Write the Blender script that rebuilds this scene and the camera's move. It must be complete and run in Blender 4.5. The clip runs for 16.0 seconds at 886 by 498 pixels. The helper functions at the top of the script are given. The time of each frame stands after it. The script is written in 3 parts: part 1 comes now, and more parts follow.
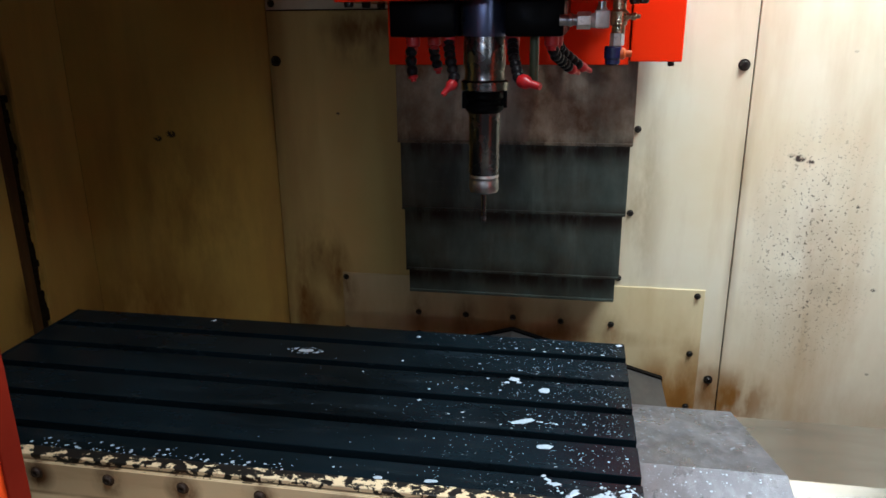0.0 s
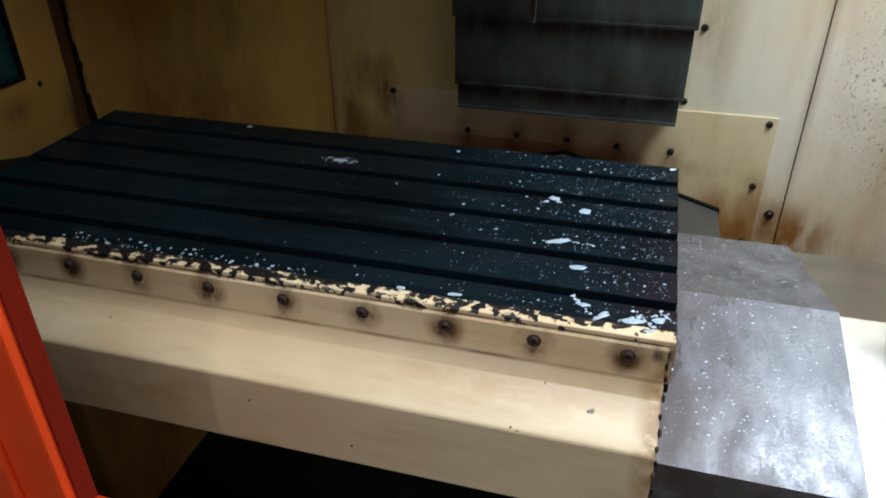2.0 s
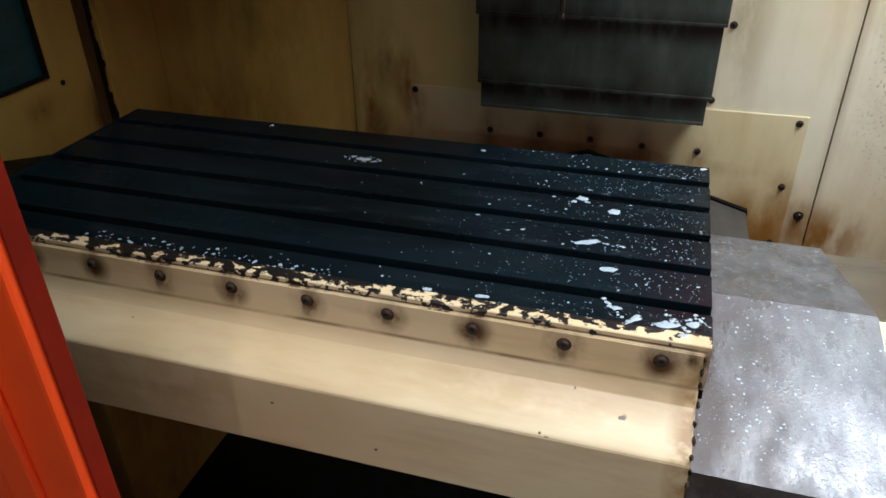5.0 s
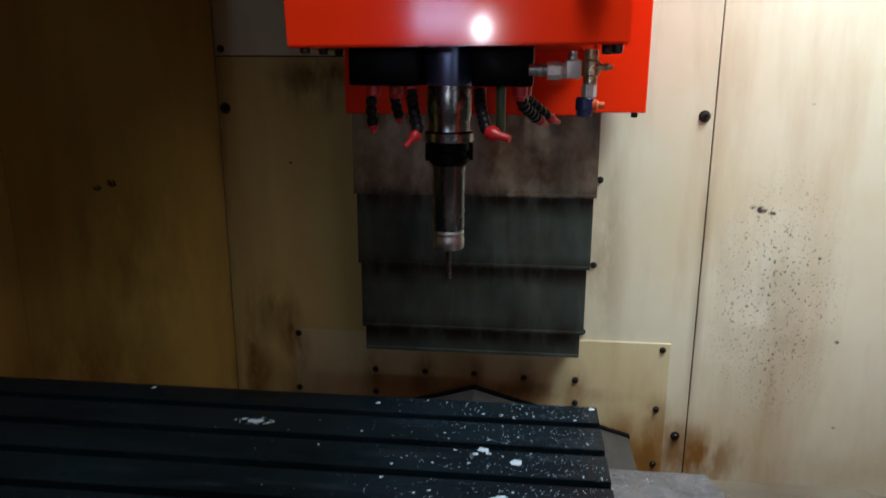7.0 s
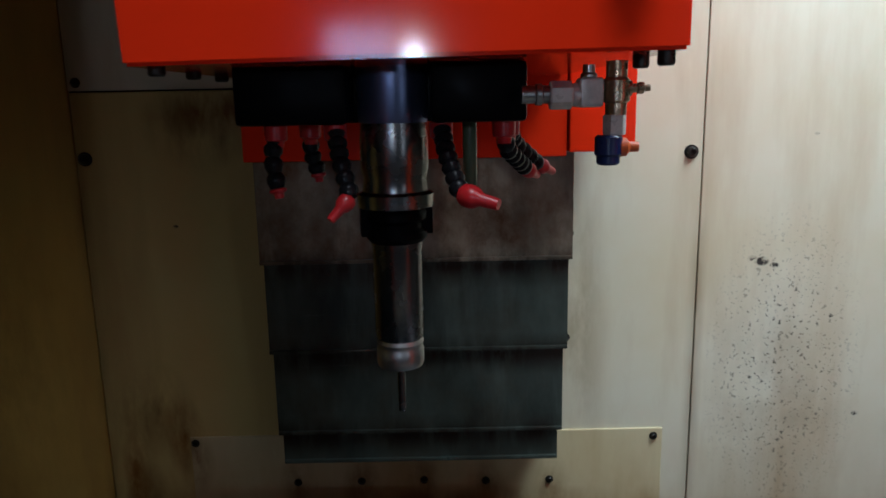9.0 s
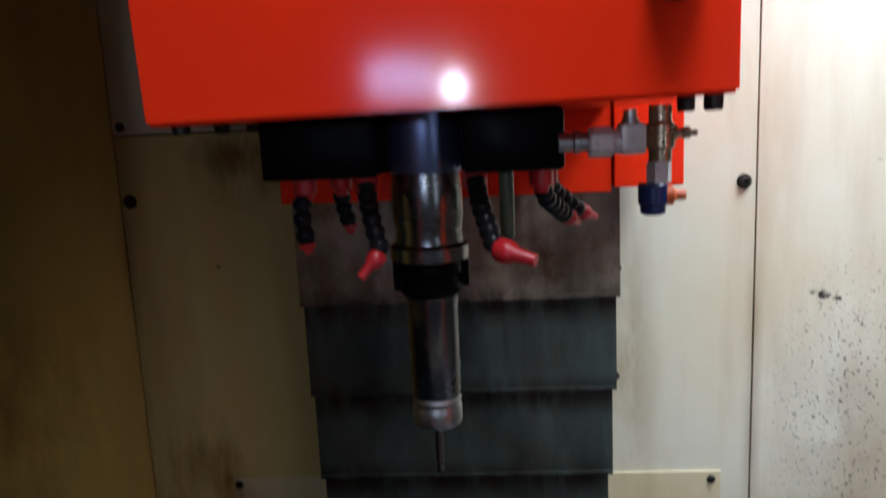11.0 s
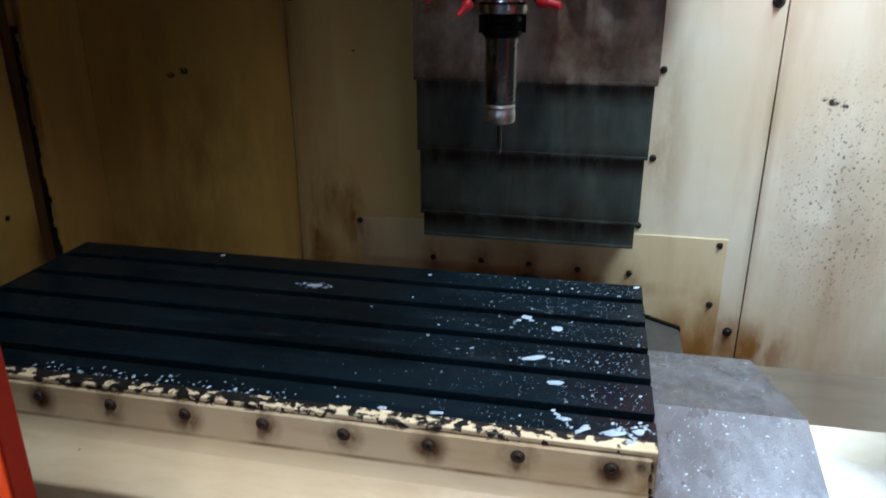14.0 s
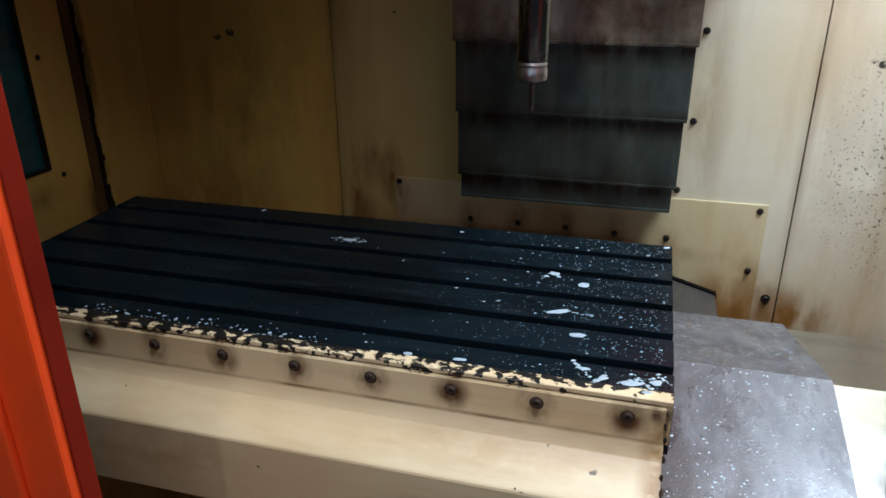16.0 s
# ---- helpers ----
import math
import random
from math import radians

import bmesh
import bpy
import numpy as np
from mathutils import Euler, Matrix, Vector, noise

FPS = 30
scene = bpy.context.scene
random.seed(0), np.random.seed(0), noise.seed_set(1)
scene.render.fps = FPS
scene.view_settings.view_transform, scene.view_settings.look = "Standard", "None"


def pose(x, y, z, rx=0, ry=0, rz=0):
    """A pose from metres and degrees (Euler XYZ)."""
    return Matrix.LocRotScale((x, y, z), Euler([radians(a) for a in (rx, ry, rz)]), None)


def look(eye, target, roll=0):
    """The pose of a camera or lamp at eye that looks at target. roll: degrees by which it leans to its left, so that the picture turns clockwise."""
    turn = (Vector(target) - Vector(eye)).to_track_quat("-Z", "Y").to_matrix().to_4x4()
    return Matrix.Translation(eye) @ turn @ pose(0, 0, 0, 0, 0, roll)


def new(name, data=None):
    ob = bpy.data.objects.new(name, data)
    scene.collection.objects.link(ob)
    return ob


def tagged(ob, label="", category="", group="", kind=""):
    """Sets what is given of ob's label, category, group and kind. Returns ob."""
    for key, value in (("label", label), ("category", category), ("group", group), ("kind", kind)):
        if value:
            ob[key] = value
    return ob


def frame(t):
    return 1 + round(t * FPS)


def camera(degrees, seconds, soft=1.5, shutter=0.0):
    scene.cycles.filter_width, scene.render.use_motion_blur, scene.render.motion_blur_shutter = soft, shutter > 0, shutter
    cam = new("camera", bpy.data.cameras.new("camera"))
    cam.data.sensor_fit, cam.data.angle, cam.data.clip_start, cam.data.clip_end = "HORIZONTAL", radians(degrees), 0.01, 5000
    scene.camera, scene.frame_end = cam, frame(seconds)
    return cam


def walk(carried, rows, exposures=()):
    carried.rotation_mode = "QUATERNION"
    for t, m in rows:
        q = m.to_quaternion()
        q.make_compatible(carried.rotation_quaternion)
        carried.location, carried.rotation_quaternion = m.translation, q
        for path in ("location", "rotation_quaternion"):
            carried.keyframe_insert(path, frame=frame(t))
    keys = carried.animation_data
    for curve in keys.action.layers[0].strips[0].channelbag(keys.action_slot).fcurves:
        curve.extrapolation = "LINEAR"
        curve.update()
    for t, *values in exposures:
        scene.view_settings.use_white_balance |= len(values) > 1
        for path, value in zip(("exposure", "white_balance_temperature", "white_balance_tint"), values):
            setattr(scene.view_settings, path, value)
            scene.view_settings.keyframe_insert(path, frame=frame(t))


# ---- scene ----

cam = camera(62.4, 16.0, soft=1.6, shutter=0.5)
# seconds, x, y, z, pitch, roll, yaw
PATH = [
    (0.0, 0.150, 0.000, 1.490, -17.65, 0.59, 10.16),
    (0.5, 0.155, 0.003, 1.491, -18.08, 0.64, 10.14),
    (1.0, 0.159, 0.008, 1.484, -20.13, 0.64, 10.88),
    (1.5, 0.167, 0.030, 1.461, -26.45, 0.35, 13.08),
    (2.0, 0.179, 0.064, 1.435, -30.91, 0.36, 15.61),
    (2.5, 0.180, 0.088, 1.417, -32.38, 0.50, 17.14),
    (3.0, 0.185, 0.091, 1.413, -32.45, 0.85, 17.58),
    (5.3, 0.160, 0.074, 1.428, -30.08, 0.78, 16.50),
    (5.5, 0.168, 0.072, 1.431, -28.08, 0.72, 15.61),
    (6.0, 0.153, 0.070, 1.458, -23.18, 0.40, 11.48),
    (6.5, 0.129, 0.062, 1.476, -18.26, -0.08, 8.11),
    (7.0, 0.118, 0.079, 1.490, -14.16, -0.14, 6.41),
    (7.5, 0.079, 0.117, 1.486, -11.81, 0.10, 3.68),
    (8.0, 0.016, 0.206, 1.491, -11.00, 1.26, -0.75),
    (8.5, 0.013, 0.330, 1.482, -10.92, 1.54, -0.77),
    (8.7, 0.030, 0.393, 1.479, -11.15, 1.20, -0.79),
    (9.75, 0.056, 0.555, 1.484, -11.70, 1.90, 1.20),
    (10.8, 0.068, 0.526, 1.491, -11.50, 2.64, 2.75),
    (11.0, 0.059, 0.510, 1.503, -9.66, 2.67, 3.26),
    (11.5, 0.060, 0.440, 1.554, -3.95, 2.06, 4.41),
    (12.0, 0.055, 0.356, 1.580, -2.32, 1.67, 2.34),
    (12.5, 0.014, 0.205, 1.578, -4.62, 1.90, 0.14),
    (13.0, 0.064, 0.117, 1.531, -8.75, 1.67, 5.48),
    (13.5, 0.147, 0.046, 1.455, -16.59, -0.17, 10.12),
    (14.0, 0.158, 0.026, 1.434, -20.73, 0.06, 11.99),
    (14.5, 0.182, 0.008, 1.426, -22.71, 0.26, 14.15),
    (15.0, 0.194, 0.001, 1.424, -22.97, 0.34, 15.17),
    (15.5, 0.192, -0.007, 1.422, -22.86, -0.07, 15.35),
    (16.0, 0.193, -0.001, 1.422, -23.08, 0.47, 15.77),
]
EXPOSURES = [(0.0, 0.27, 5850, 8), (1.5, 0.08, 5800, 8), (3.0, 0.08, 5850, 8), (5.5, 0.2, 6100, 9), (7.0, -0.12, 6000, 8), (8.5, -0.6, 5500, 6), (11.0, 0.0, 5400, 10), (11.5, -0.2, 5300, 8), (12.0, -0.9, 5100, 4), (12.5, -1.15, 5000, 0), (13.0, -1.05, 5100, 2), (13.5, 0.05, 5150, 6), (14.0, 0.22, 5300, 7), (15.0, 0.15, 5500, 7), (16.0, 0.08, 5700, 8)]
walk(cam, [(t, pose(x, y, z, 90 + p, r, w)) for t, x, y, z, p, r, w in PATH], EXPOSURES)

# ---- light ----
world = bpy.data.worlds.new("workshop_air")
scene.world = world
world.use_nodes = True
world.node_tree.nodes["Background"].inputs[0].default_value = (0.75, 0.85, 1.0, 1)
world.node_tree.nodes["Background"].inputs[1].default_value = 0.005


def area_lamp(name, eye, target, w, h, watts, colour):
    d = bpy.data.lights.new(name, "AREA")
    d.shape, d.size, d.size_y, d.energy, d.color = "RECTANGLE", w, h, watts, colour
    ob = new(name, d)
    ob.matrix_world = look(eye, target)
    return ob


area_lamp("skylight", (0.98, 1.35, 2.75), (0.85, 1.60, 0.9), 0.8, 1.0, 75, (0.90, 0.97, 1.0))
area_lamp("shop_ceiling_light", (0.30, -0.20, 3.6), (0.26, 0.05, 0.5), 0.9, 0.9, 53, (1.0, 0.98, 0.95))
area_lamp("shop_window", (-0.36, -1.9, 1.73), (0.1, 1.1, 1.5), 0.36, 0.16, 3.0, (0.48, 0.68, 1.0))
# added fill strip past the opening: streaks the nose, lifts the left wall
area_lamp("front_fill_strip", (1.05, -0.35, 1.60), (0.0, 1.2, 1.45), 0.12, 1.0, 1.1, (0.92, 0.95, 1.0))
# fixed stand-in for an unseen lamp glinting on the head; fills the front too
stand_in = bpy.data.lights.new("stand_in_lamp", "POINT")
stand_in.energy, stand_in.shadow_soft_size, stand_in.color = 6.0, 0.016, (1.0, 0.97, 0.95)
new("stand_in_lamp", stand_in).location = (-0.02, -0.59, 1.613)


# ---- materials ----
def nodes_of(name):
    m = bpy.data.materials.new(name)
    m.use_nodes = True
    nt = m.node_tree
    return m, nt, nt.nodes["Principled BSDF"]


def node(nt, kind, **vals):
    n = nt.nodes.new(kind)
    for k, v in vals.items():
        n.inputs[k].default_value = v
    return n


def coords(nt, scale=(1, 1, 1)):
    tc = nt.nodes.new("ShaderNodeNewGeometry")
    mp = node(nt, "ShaderNodeMapping", Scale=scale)
    nt.links.new(tc.outputs["Position"], mp.inputs["Vector"])
    return mp.outputs[0]


def noise_fac(nt, scale, lo, hi, stretch=(1, 1, 1), detail=6.0, rough=0.6):
    n = node(nt, "ShaderNodeTexNoise", Scale=scale, Detail=detail, Roughness=rough)
    nt.links.new(coords(nt, stretch), n.inputs["Vector"])
    r = node(nt, "ShaderNodeMapRange")
    for k, v in zip((1, 2), (lo, hi)):
        r.inputs[k].default_value = v
    nt.links.new(n.outputs["Fac"], r.inputs[0])
    return r.outputs[0]


def blend(nt, fac, a, b):
    m = nt.nodes.new("ShaderNodeMix")
    m.data_type = "RGBA"
    for sock, v in ((m.inputs[0], fac), (m.inputs[6], a), (m.inputs[7], b)):
        if isinstance(v, (tuple, float, int)):
            sock.default_value = (*v, 1) if isinstance(v, tuple) else v
        else:
            nt.links.new(v, sock)
    return m.outputs[2]


def maths(nt, op, a, b=0.0):
    m = nt.nodes.new("ShaderNodeMath")
    m.operation = op
    m.use_clamp = op in ("MULTIPLY", "ADD")
    for i, v in enumerate((a, b)):
        if isinstance(v, (float, int)):
            m.inputs[i].default_value = v
        else:
            nt.links.new(v, m.inputs[i])
    return m.outputs[0]


def bump(nt, bsdf, height, strength, distance=0.002):
    b = node(nt, "ShaderNodeBump", Strength=strength, Distance=distance)
    nt.links.new(height, b.inputs["Height"])
    nt.links.new(b.outputs[0], bsdf.inputs["Normal"])


def ball_mask(nt, centre, radii):
    """1 at the centre, 0 at the rim of an ellipsoid."""
    g = nt.nodes.new("ShaderNodeNewGeometry")
    s = node(nt, "ShaderNodeVectorMath")
    s.operation = "SUBTRACT"
    s.inputs[1].default_value = centre
    nt.links.new(g.outputs["Position"], s.inputs[0])
    d = nt.nodes.new("ShaderNodeVectorMath")
    d.operation = "DIVIDE"
    d.inputs[1].default_value = radii
    nt.links.new(s.outputs[0], d.inputs[0])
    ln = nt.nodes.new("ShaderNodeVectorMath")
    ln.operation = "LENGTH"
    nt.links.new(d.outputs[0], ln.inputs[0])
    r = node(nt, "ShaderNodeMapRange")
    r.inputs[1].default_value, r.inputs[2].default_value, r.inputs[3].default_value, r.inputs[4].default_value = 0.0, 1.0, 1.0, 0.0
    nt.links.new(ln.outputs["Value"], r.inputs[0])
    return r.outputs[0]


def height_mask(nt, lo, hi):
    g = nt.nodes.new("ShaderNodeNewGeometry")
    s = nt.nodes.new("ShaderNodeSeparateXYZ")
    nt.links.new(g.outputs["Position"], s.inputs[0])
    r = node(nt, "ShaderNodeMapRange")
    r.inputs[1].default_value, r.inputs[2].default_value = lo, hi
    nt.links.new(s.outputs[2], r.inputs[0])
    return r.outputs[0]


def simple(name, colour, rough=0.5, metal=0.0, dark=0.7, scale=30.0, bumps=0.15, stretch=(1, 1, 1), grime=None, coat=0.0, vary=1.0):
    m, nt, b = nodes_of(name)
    fac = noise_fac(nt, scale, 0.35, 0.7, stretch)
    col = blend(nt, fac, colour, tuple(c * dark for c in colour))
    if grime:
        col = blend(nt, noise_fac(nt, scale * 0.23, 0.52, 0.72, detail=8), col, grime)
    nt.links.new(col, b.inputs["Base Color"])
    b.inputs["Metallic"].default_value = metal
    b.inputs["Coat Weight"].default_value = coat
    if max(colour) < 0.02:
        b.inputs["Specular IOR Level"].default_value = 0.05 if max(colour) < 0.008 else 0.15
    rr = node(nt, "ShaderNodeMapRange")
    rr.inputs[3].default_value, rr.inputs[4].default_value = max(rough - 0.08 * vary, 0.02), min(rough + 0.12 * vary, 1)
    nt.links.new(fac, rr.inputs[0])
    nt.links.new(rr.outputs[0], b.inputs["Roughness"])
    if bumps:
        bump(nt, b, noise_fac(nt, scale * 6, 0.3, 0.7, stretch), bumps, 0.0006)
    return m


def wall_paint(name, colour, specks=True, rusty=1.0):
    m, nt, b = nodes_of(name)
    col = blend(nt, noise_fac(nt, 2.2, 0.35, 0.75), colour, tuple(c * k for c, k in zip(colour, (0.90, 0.82, 0.68))))
    # coolant runs and rust
    runs = maths(nt, "MULTIPLY", noise_fac(nt, 5.0, 0.50, 0.75, (1, 1, 0.16), 7), 0.55)
    col = blend(nt, runs, col, (0.34, 0.20, 0.07))
    low = maths(nt, "SUBTRACT", 1.0, height_mask(nt, 0.45, 0.85))
    rust = maths(nt, "MULTIPLY", maths(nt, "ADD", noise_fac(nt, 7.0, 0.35, 0.75, (1, 1, 0.4), 8), 0.30), maths(nt, "MULTIPLY", low, rusty))
    col = blend(nt, rust, col, (0.27, 0.13, 0.03))
    for c, r, s in (((-0.43, 1.945, 1.44), (0.12, 0.2, 0.10), 0.9), ((-0.58, 1.945, 0.84), (0.10, 0.2, 0.12), 0.6), ((-0.98, 1.945, 0.95), (0.34, 0.3, 0.50), 0.35), ((0.33, 1.945, 1.02), (0.07, 0.2, 0.35), 0.35), ((-1.31, 1.685, 1.1), (0.05, 0.045, 0.75), 1.0), ((-1.31, 1.66, 0.70), (0.05, 0.09, 0.16), 0.9), ((-1.31, 1.45, 0.80), (0.05, 0.10, 0.05), 0.5), ((-0.63, 1.945, 0.62), (0.06, 0.2, 0.28), 0.8)):
        f = maths(nt, "MULTIPLY", maths(nt, "MULTIPLY", ball_mask(nt, c, r), noise_fac(nt, 14.0, 0.38, 0.62, (1, 1, 0.35), 6)), s * 1.6)
        col = blend(nt, f, col, (0.16, 0.085, 0.02))
    for x, z, k in ((-0.278, 0.66, 0.8), (-0.139, 0.655, 1.0), (-0.003, 0.66, 1.0), (0.132, 0.655, 0.8), (0.271, 0.655, 0.6), (0.273, 0.585, 0.7), (-0.496, 0.72, 1.0), (-0.60, 0.64, 0.8), (0.489, 0.57, 0.6), (0.546, 0.49, 1.0), (0.60, 0.46, 1.0), (0.492, 0.42, 0.9)):
        f = maths(nt, "MULTIPLY", maths(nt, "MULTIPLY", ball_mask(nt, (x, 1.94, z), (0.045, 0.1, 0.085)), maths(nt, "ADD", noise_fac(nt, 30.0, 0.35, 0.65, (1, 1, 0.5), 5), 0.25)), 0.95 * k)
        col = blend(nt, f, col, (0.15, 0.065, 0.015))
    for x, z, r in ((0.707, 1.141, 0.011), (0.686, 1.148, 0.007), (0.733, 1.132, 0.007), (-1.002, 1.173, 0.012), (-1.045, 1.16, 0.010), (0.80, 1.40, 0.004), (0.86, 1.02, 0.004), (-0.495, 1.237, 0.005), (0.93, 0.80, 0.006), (0.95, 0.56, 0.004)):
        f = maths(nt, "MULTIPLY", maths(nt, "MULTIPLY", ball_mask(nt, (x, 1.945, z), (r * 1.5, 0.05, r)), maths(nt, "ADD", noise_fac(nt, 120.0, 0.45, 0.55, detail=2), 0.15)), 3.0)
        col = blend(nt, f, col, (0.03, 0.025, 0.02))
    # brown weeping along the upright seams
    for x, k in ((-0.682, 0.8), (0.574, 0.55), (0.0, 0.4)):
        f = maths(nt, "MULTIPLY", maths(nt, "MULTIPLY", ball_mask(nt, (x, 1.945, 1.0), (0.022, 0.2, 30.0)), maths(nt, "ADD", noise_fac(nt, 9.0, 0.40, 0.66, (1, 1, 0.25), 6), 0.15)), k)
        col = blend(nt, f, col, (0.17, 0.085, 0.02))
    for c, rr, k in (((-0.40, 1.94, 1.47), (0.16, 0.2, 0.06), 1.3), ((-0.52, 1.94, 0.78), (0.05, 0.2, 0.10), 1.2), ((-0.63, 1.945, 0.66), (0.035, 0.2, 0.22), 1.2), ((0.60, 1.945, 0.45), (0.16, 0.2, 0.12), 1.3), ((0.43, 1.94, 0.46), (0.14, 0.2, 0.12), 1.4), ((-1.12, 1.945, 0.60), (0.30, 0.2, 0.22), 0.8), ((0.07, 1.94, 0.62), (0.40, 0.2, 0.035), 0.9)):
        f = maths(nt, "MULTIPLY", maths(nt, "MULTIPLY", ball_mask(nt, c, rr), maths(nt, "ADD", noise_fac(nt, 19.0, 0.38, 0.60, (1, 1, 0.4), 7), 0.2)), k)
        col = blend(nt, f, col, (0.20, 0.085, 0.015))
    if specks:
        spots = maths(nt, "MULTIPLY", noise_fac(nt, 140.0, 0.60, 0.635, detail=4), maths(nt, "MULTIPLY", ball_mask(nt, (0.765, 1.945, 0.90), (0.18, 0.2, 0.38)), 1.45))
        col = blend(nt, spots, col, (0.05, 0.045, 0.035))
        haze = maths(nt, "MULTIPLY", maths(nt, "MULTIPLY", ball_mask(nt, (0.76, 1.945, 0.84), (0.20, 0.2, 0.34)), noise_fac(nt, 9.0, 0.4, 0.7)), 0.55)
        col = blend(nt, haze, col, (0.28, 0.22, 0.14))
    nt.links.new(col, b.inputs["Base Color"])
    b.inputs["Roughness"].default_value = 0.42
    bump(nt, b, noise_fac(nt, 120.0, 0.3, 0.7), 0.08, 0.0005)
    return m


CREAM = (0.68, 0.65, 0.51)
M_WALL = wall_paint("yellowed cream sheet paint", CREAM, True, 0.5)
M_WALL_UP = wall_paint("greyer cream sheet paint", (0.66, 0.64, 0.55))
# deeper tones away from the skylight: yellowing plus shade mixed into the colour
M_WALL_OLD_DIM = wall_paint("browned, dimmed cream sheet paint", (0.68, 0.47, 0.125), False, 1.0)
M_WALL_LEFT = wall_paint("yellowed stained sheet paint, dimmed", (0.60, 0.48, 0.20), False, 1.1)
M_WALL_MID = wall_paint("yellowed half-dimmed sheet paint", (0.65, 0.575, 0.36), False)
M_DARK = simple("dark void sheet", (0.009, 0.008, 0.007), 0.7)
M_RED = simple("orange red enamel", (0.80, 0.030, 0.003), 0.12, 0.0, 0.94, 6.0, 0.0, vary=0.15)
M_KNOB = simple("dark red anodised knob", (0.16, 0.008, 0.008), 0.25, 0.6, 0.8, 60.0, 0.02)
M_DOOR_SHADE = simple("shaded door edge red", (0.20, 0.012, 0.003), 0.9, 0.0, 0.7, 8.0, 0.05)
M_BRACKET = simple("scraped dark red enamel", (0.42, 0.026, 0.004), 0.45, 0.0, 0.7, 25.0, 0.1, grime=(0.55, 0.16, 0.10))
M_DOOR_SHADE.node_tree.nodes["Principled BSDF"].inputs["Specular IOR Level"].default_value = 0.1
M_DOOR = simple("orange door enamel", (0.86, 0.068, 0.003), 0.5, 0.0, 0.85, 5.0, 0.05)


def column_steel(name, base, brown, amount):
    """Dull steel with upright water marks, rust blooms, fine scratches and bands under the lips."""
    m, nt, b = nodes_of(name)
    col = blend(nt, noise_fac(nt, 7.0, 0.35, 0.65, (1, 1, 0.5), 8), base, tuple(c * 0.35 for c in base))
    col = blend(nt, maths(nt, "MULTIPLY", noise_fac(nt, 16.0, 0.52, 0.70, (1, 1, 0.12), 6), 0.35), col, tuple(c * 1.8 for c in base))
    bloom = maths(nt, "MULTIPLY", noise_fac(nt, 5.5, 0.46, 0.64, (1, 1, 0.8), 9, 0.7), amount)
    col = blend(nt, bloom, col, brown)
    scratch = maths(nt, "MULTIPLY", noise_fac(nt, 60.0, 0.66, 0.70, (0.06, 1, 1.5), 3), 0.10)
    col = blend(nt, scratch, col, (0.30, 0.29, 0.27))
    # dark bands under the lips: rust drips plus the lips' shadow, painted in
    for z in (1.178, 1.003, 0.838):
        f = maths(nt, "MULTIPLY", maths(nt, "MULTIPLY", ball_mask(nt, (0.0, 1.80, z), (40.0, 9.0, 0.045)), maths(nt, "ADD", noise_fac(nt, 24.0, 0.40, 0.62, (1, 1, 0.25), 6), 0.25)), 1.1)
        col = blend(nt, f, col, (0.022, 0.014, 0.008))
    nt.links.new(col, b.inputs["Base Color"])
    b.inputs["Metallic"].default_value = 0.55
    rr = node(nt, "ShaderNodeMapRange")
    rr.inputs[3].default_value, rr.inputs[4].default_value = 0.26, 0.55
    nt.links.new(noise_fac(nt, 11.0, 0.3, 0.7, (1, 1, 0.4), 8), rr.inputs[0])
    nt.links.new(rr.outputs[0], b.inputs["Roughness"])
    bump(nt, b, noise_fac(nt, 40.0, 0.3, 0.7, (1, 1, 0.3)), 0.12, 0.001)
    return m


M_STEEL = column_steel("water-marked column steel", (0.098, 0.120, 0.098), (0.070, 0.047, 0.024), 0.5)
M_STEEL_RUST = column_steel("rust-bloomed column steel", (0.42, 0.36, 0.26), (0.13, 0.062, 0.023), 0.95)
M_COVER = simple("wet scratched steel cover", (0.40, 0.37, 0.33), 0.18, 0.95, 0.72, 9.0, 0.08, (0.4, 1, 1), (0.24, 0.17, 0.12))


def wet_iron():
    """Oil-blacked cast iron under a thin film of coolant."""
    m, nt, b = nodes_of("wet dark cast iron")
    col = blend(nt, noise_fac(nt, 6.0, 0.35, 0.68, (0.5, 1, 1), 7), (0.0055, 0.0110, 0.0150), (0.0020, 0.0036, 0.0046))
    col = blend(nt, maths(nt, "MULTIPLY", noise_fac(nt, 45.0, 0.56, 0.68, (0.12, 1, 1), 4), 0.5), col, (0.012, 0.017, 0.020))
    nt.links.new(col, b.inputs["Base Color"])
    rr = node(nt, "ShaderNodeMapRange")
    b.inputs["Specular IOR Level"].default_value = 0.18
    rr.inputs[3].default_value, rr.inputs[4].default_value = 0.14, 0.34
    nt.links.new(noise_fac(nt, 14.0, 0.30, 0.70, (0.5, 1, 1), 8), rr.inputs[0])
    nt.links.new(rr.outputs[0], b.inputs["Roughness"])
    bump(nt, b, noise_fac(nt, 90.0, 0.3, 0.7, (0.5, 1, 1)), 0.10, 0.0008)
    return m


M_TABLE = wet_iron()


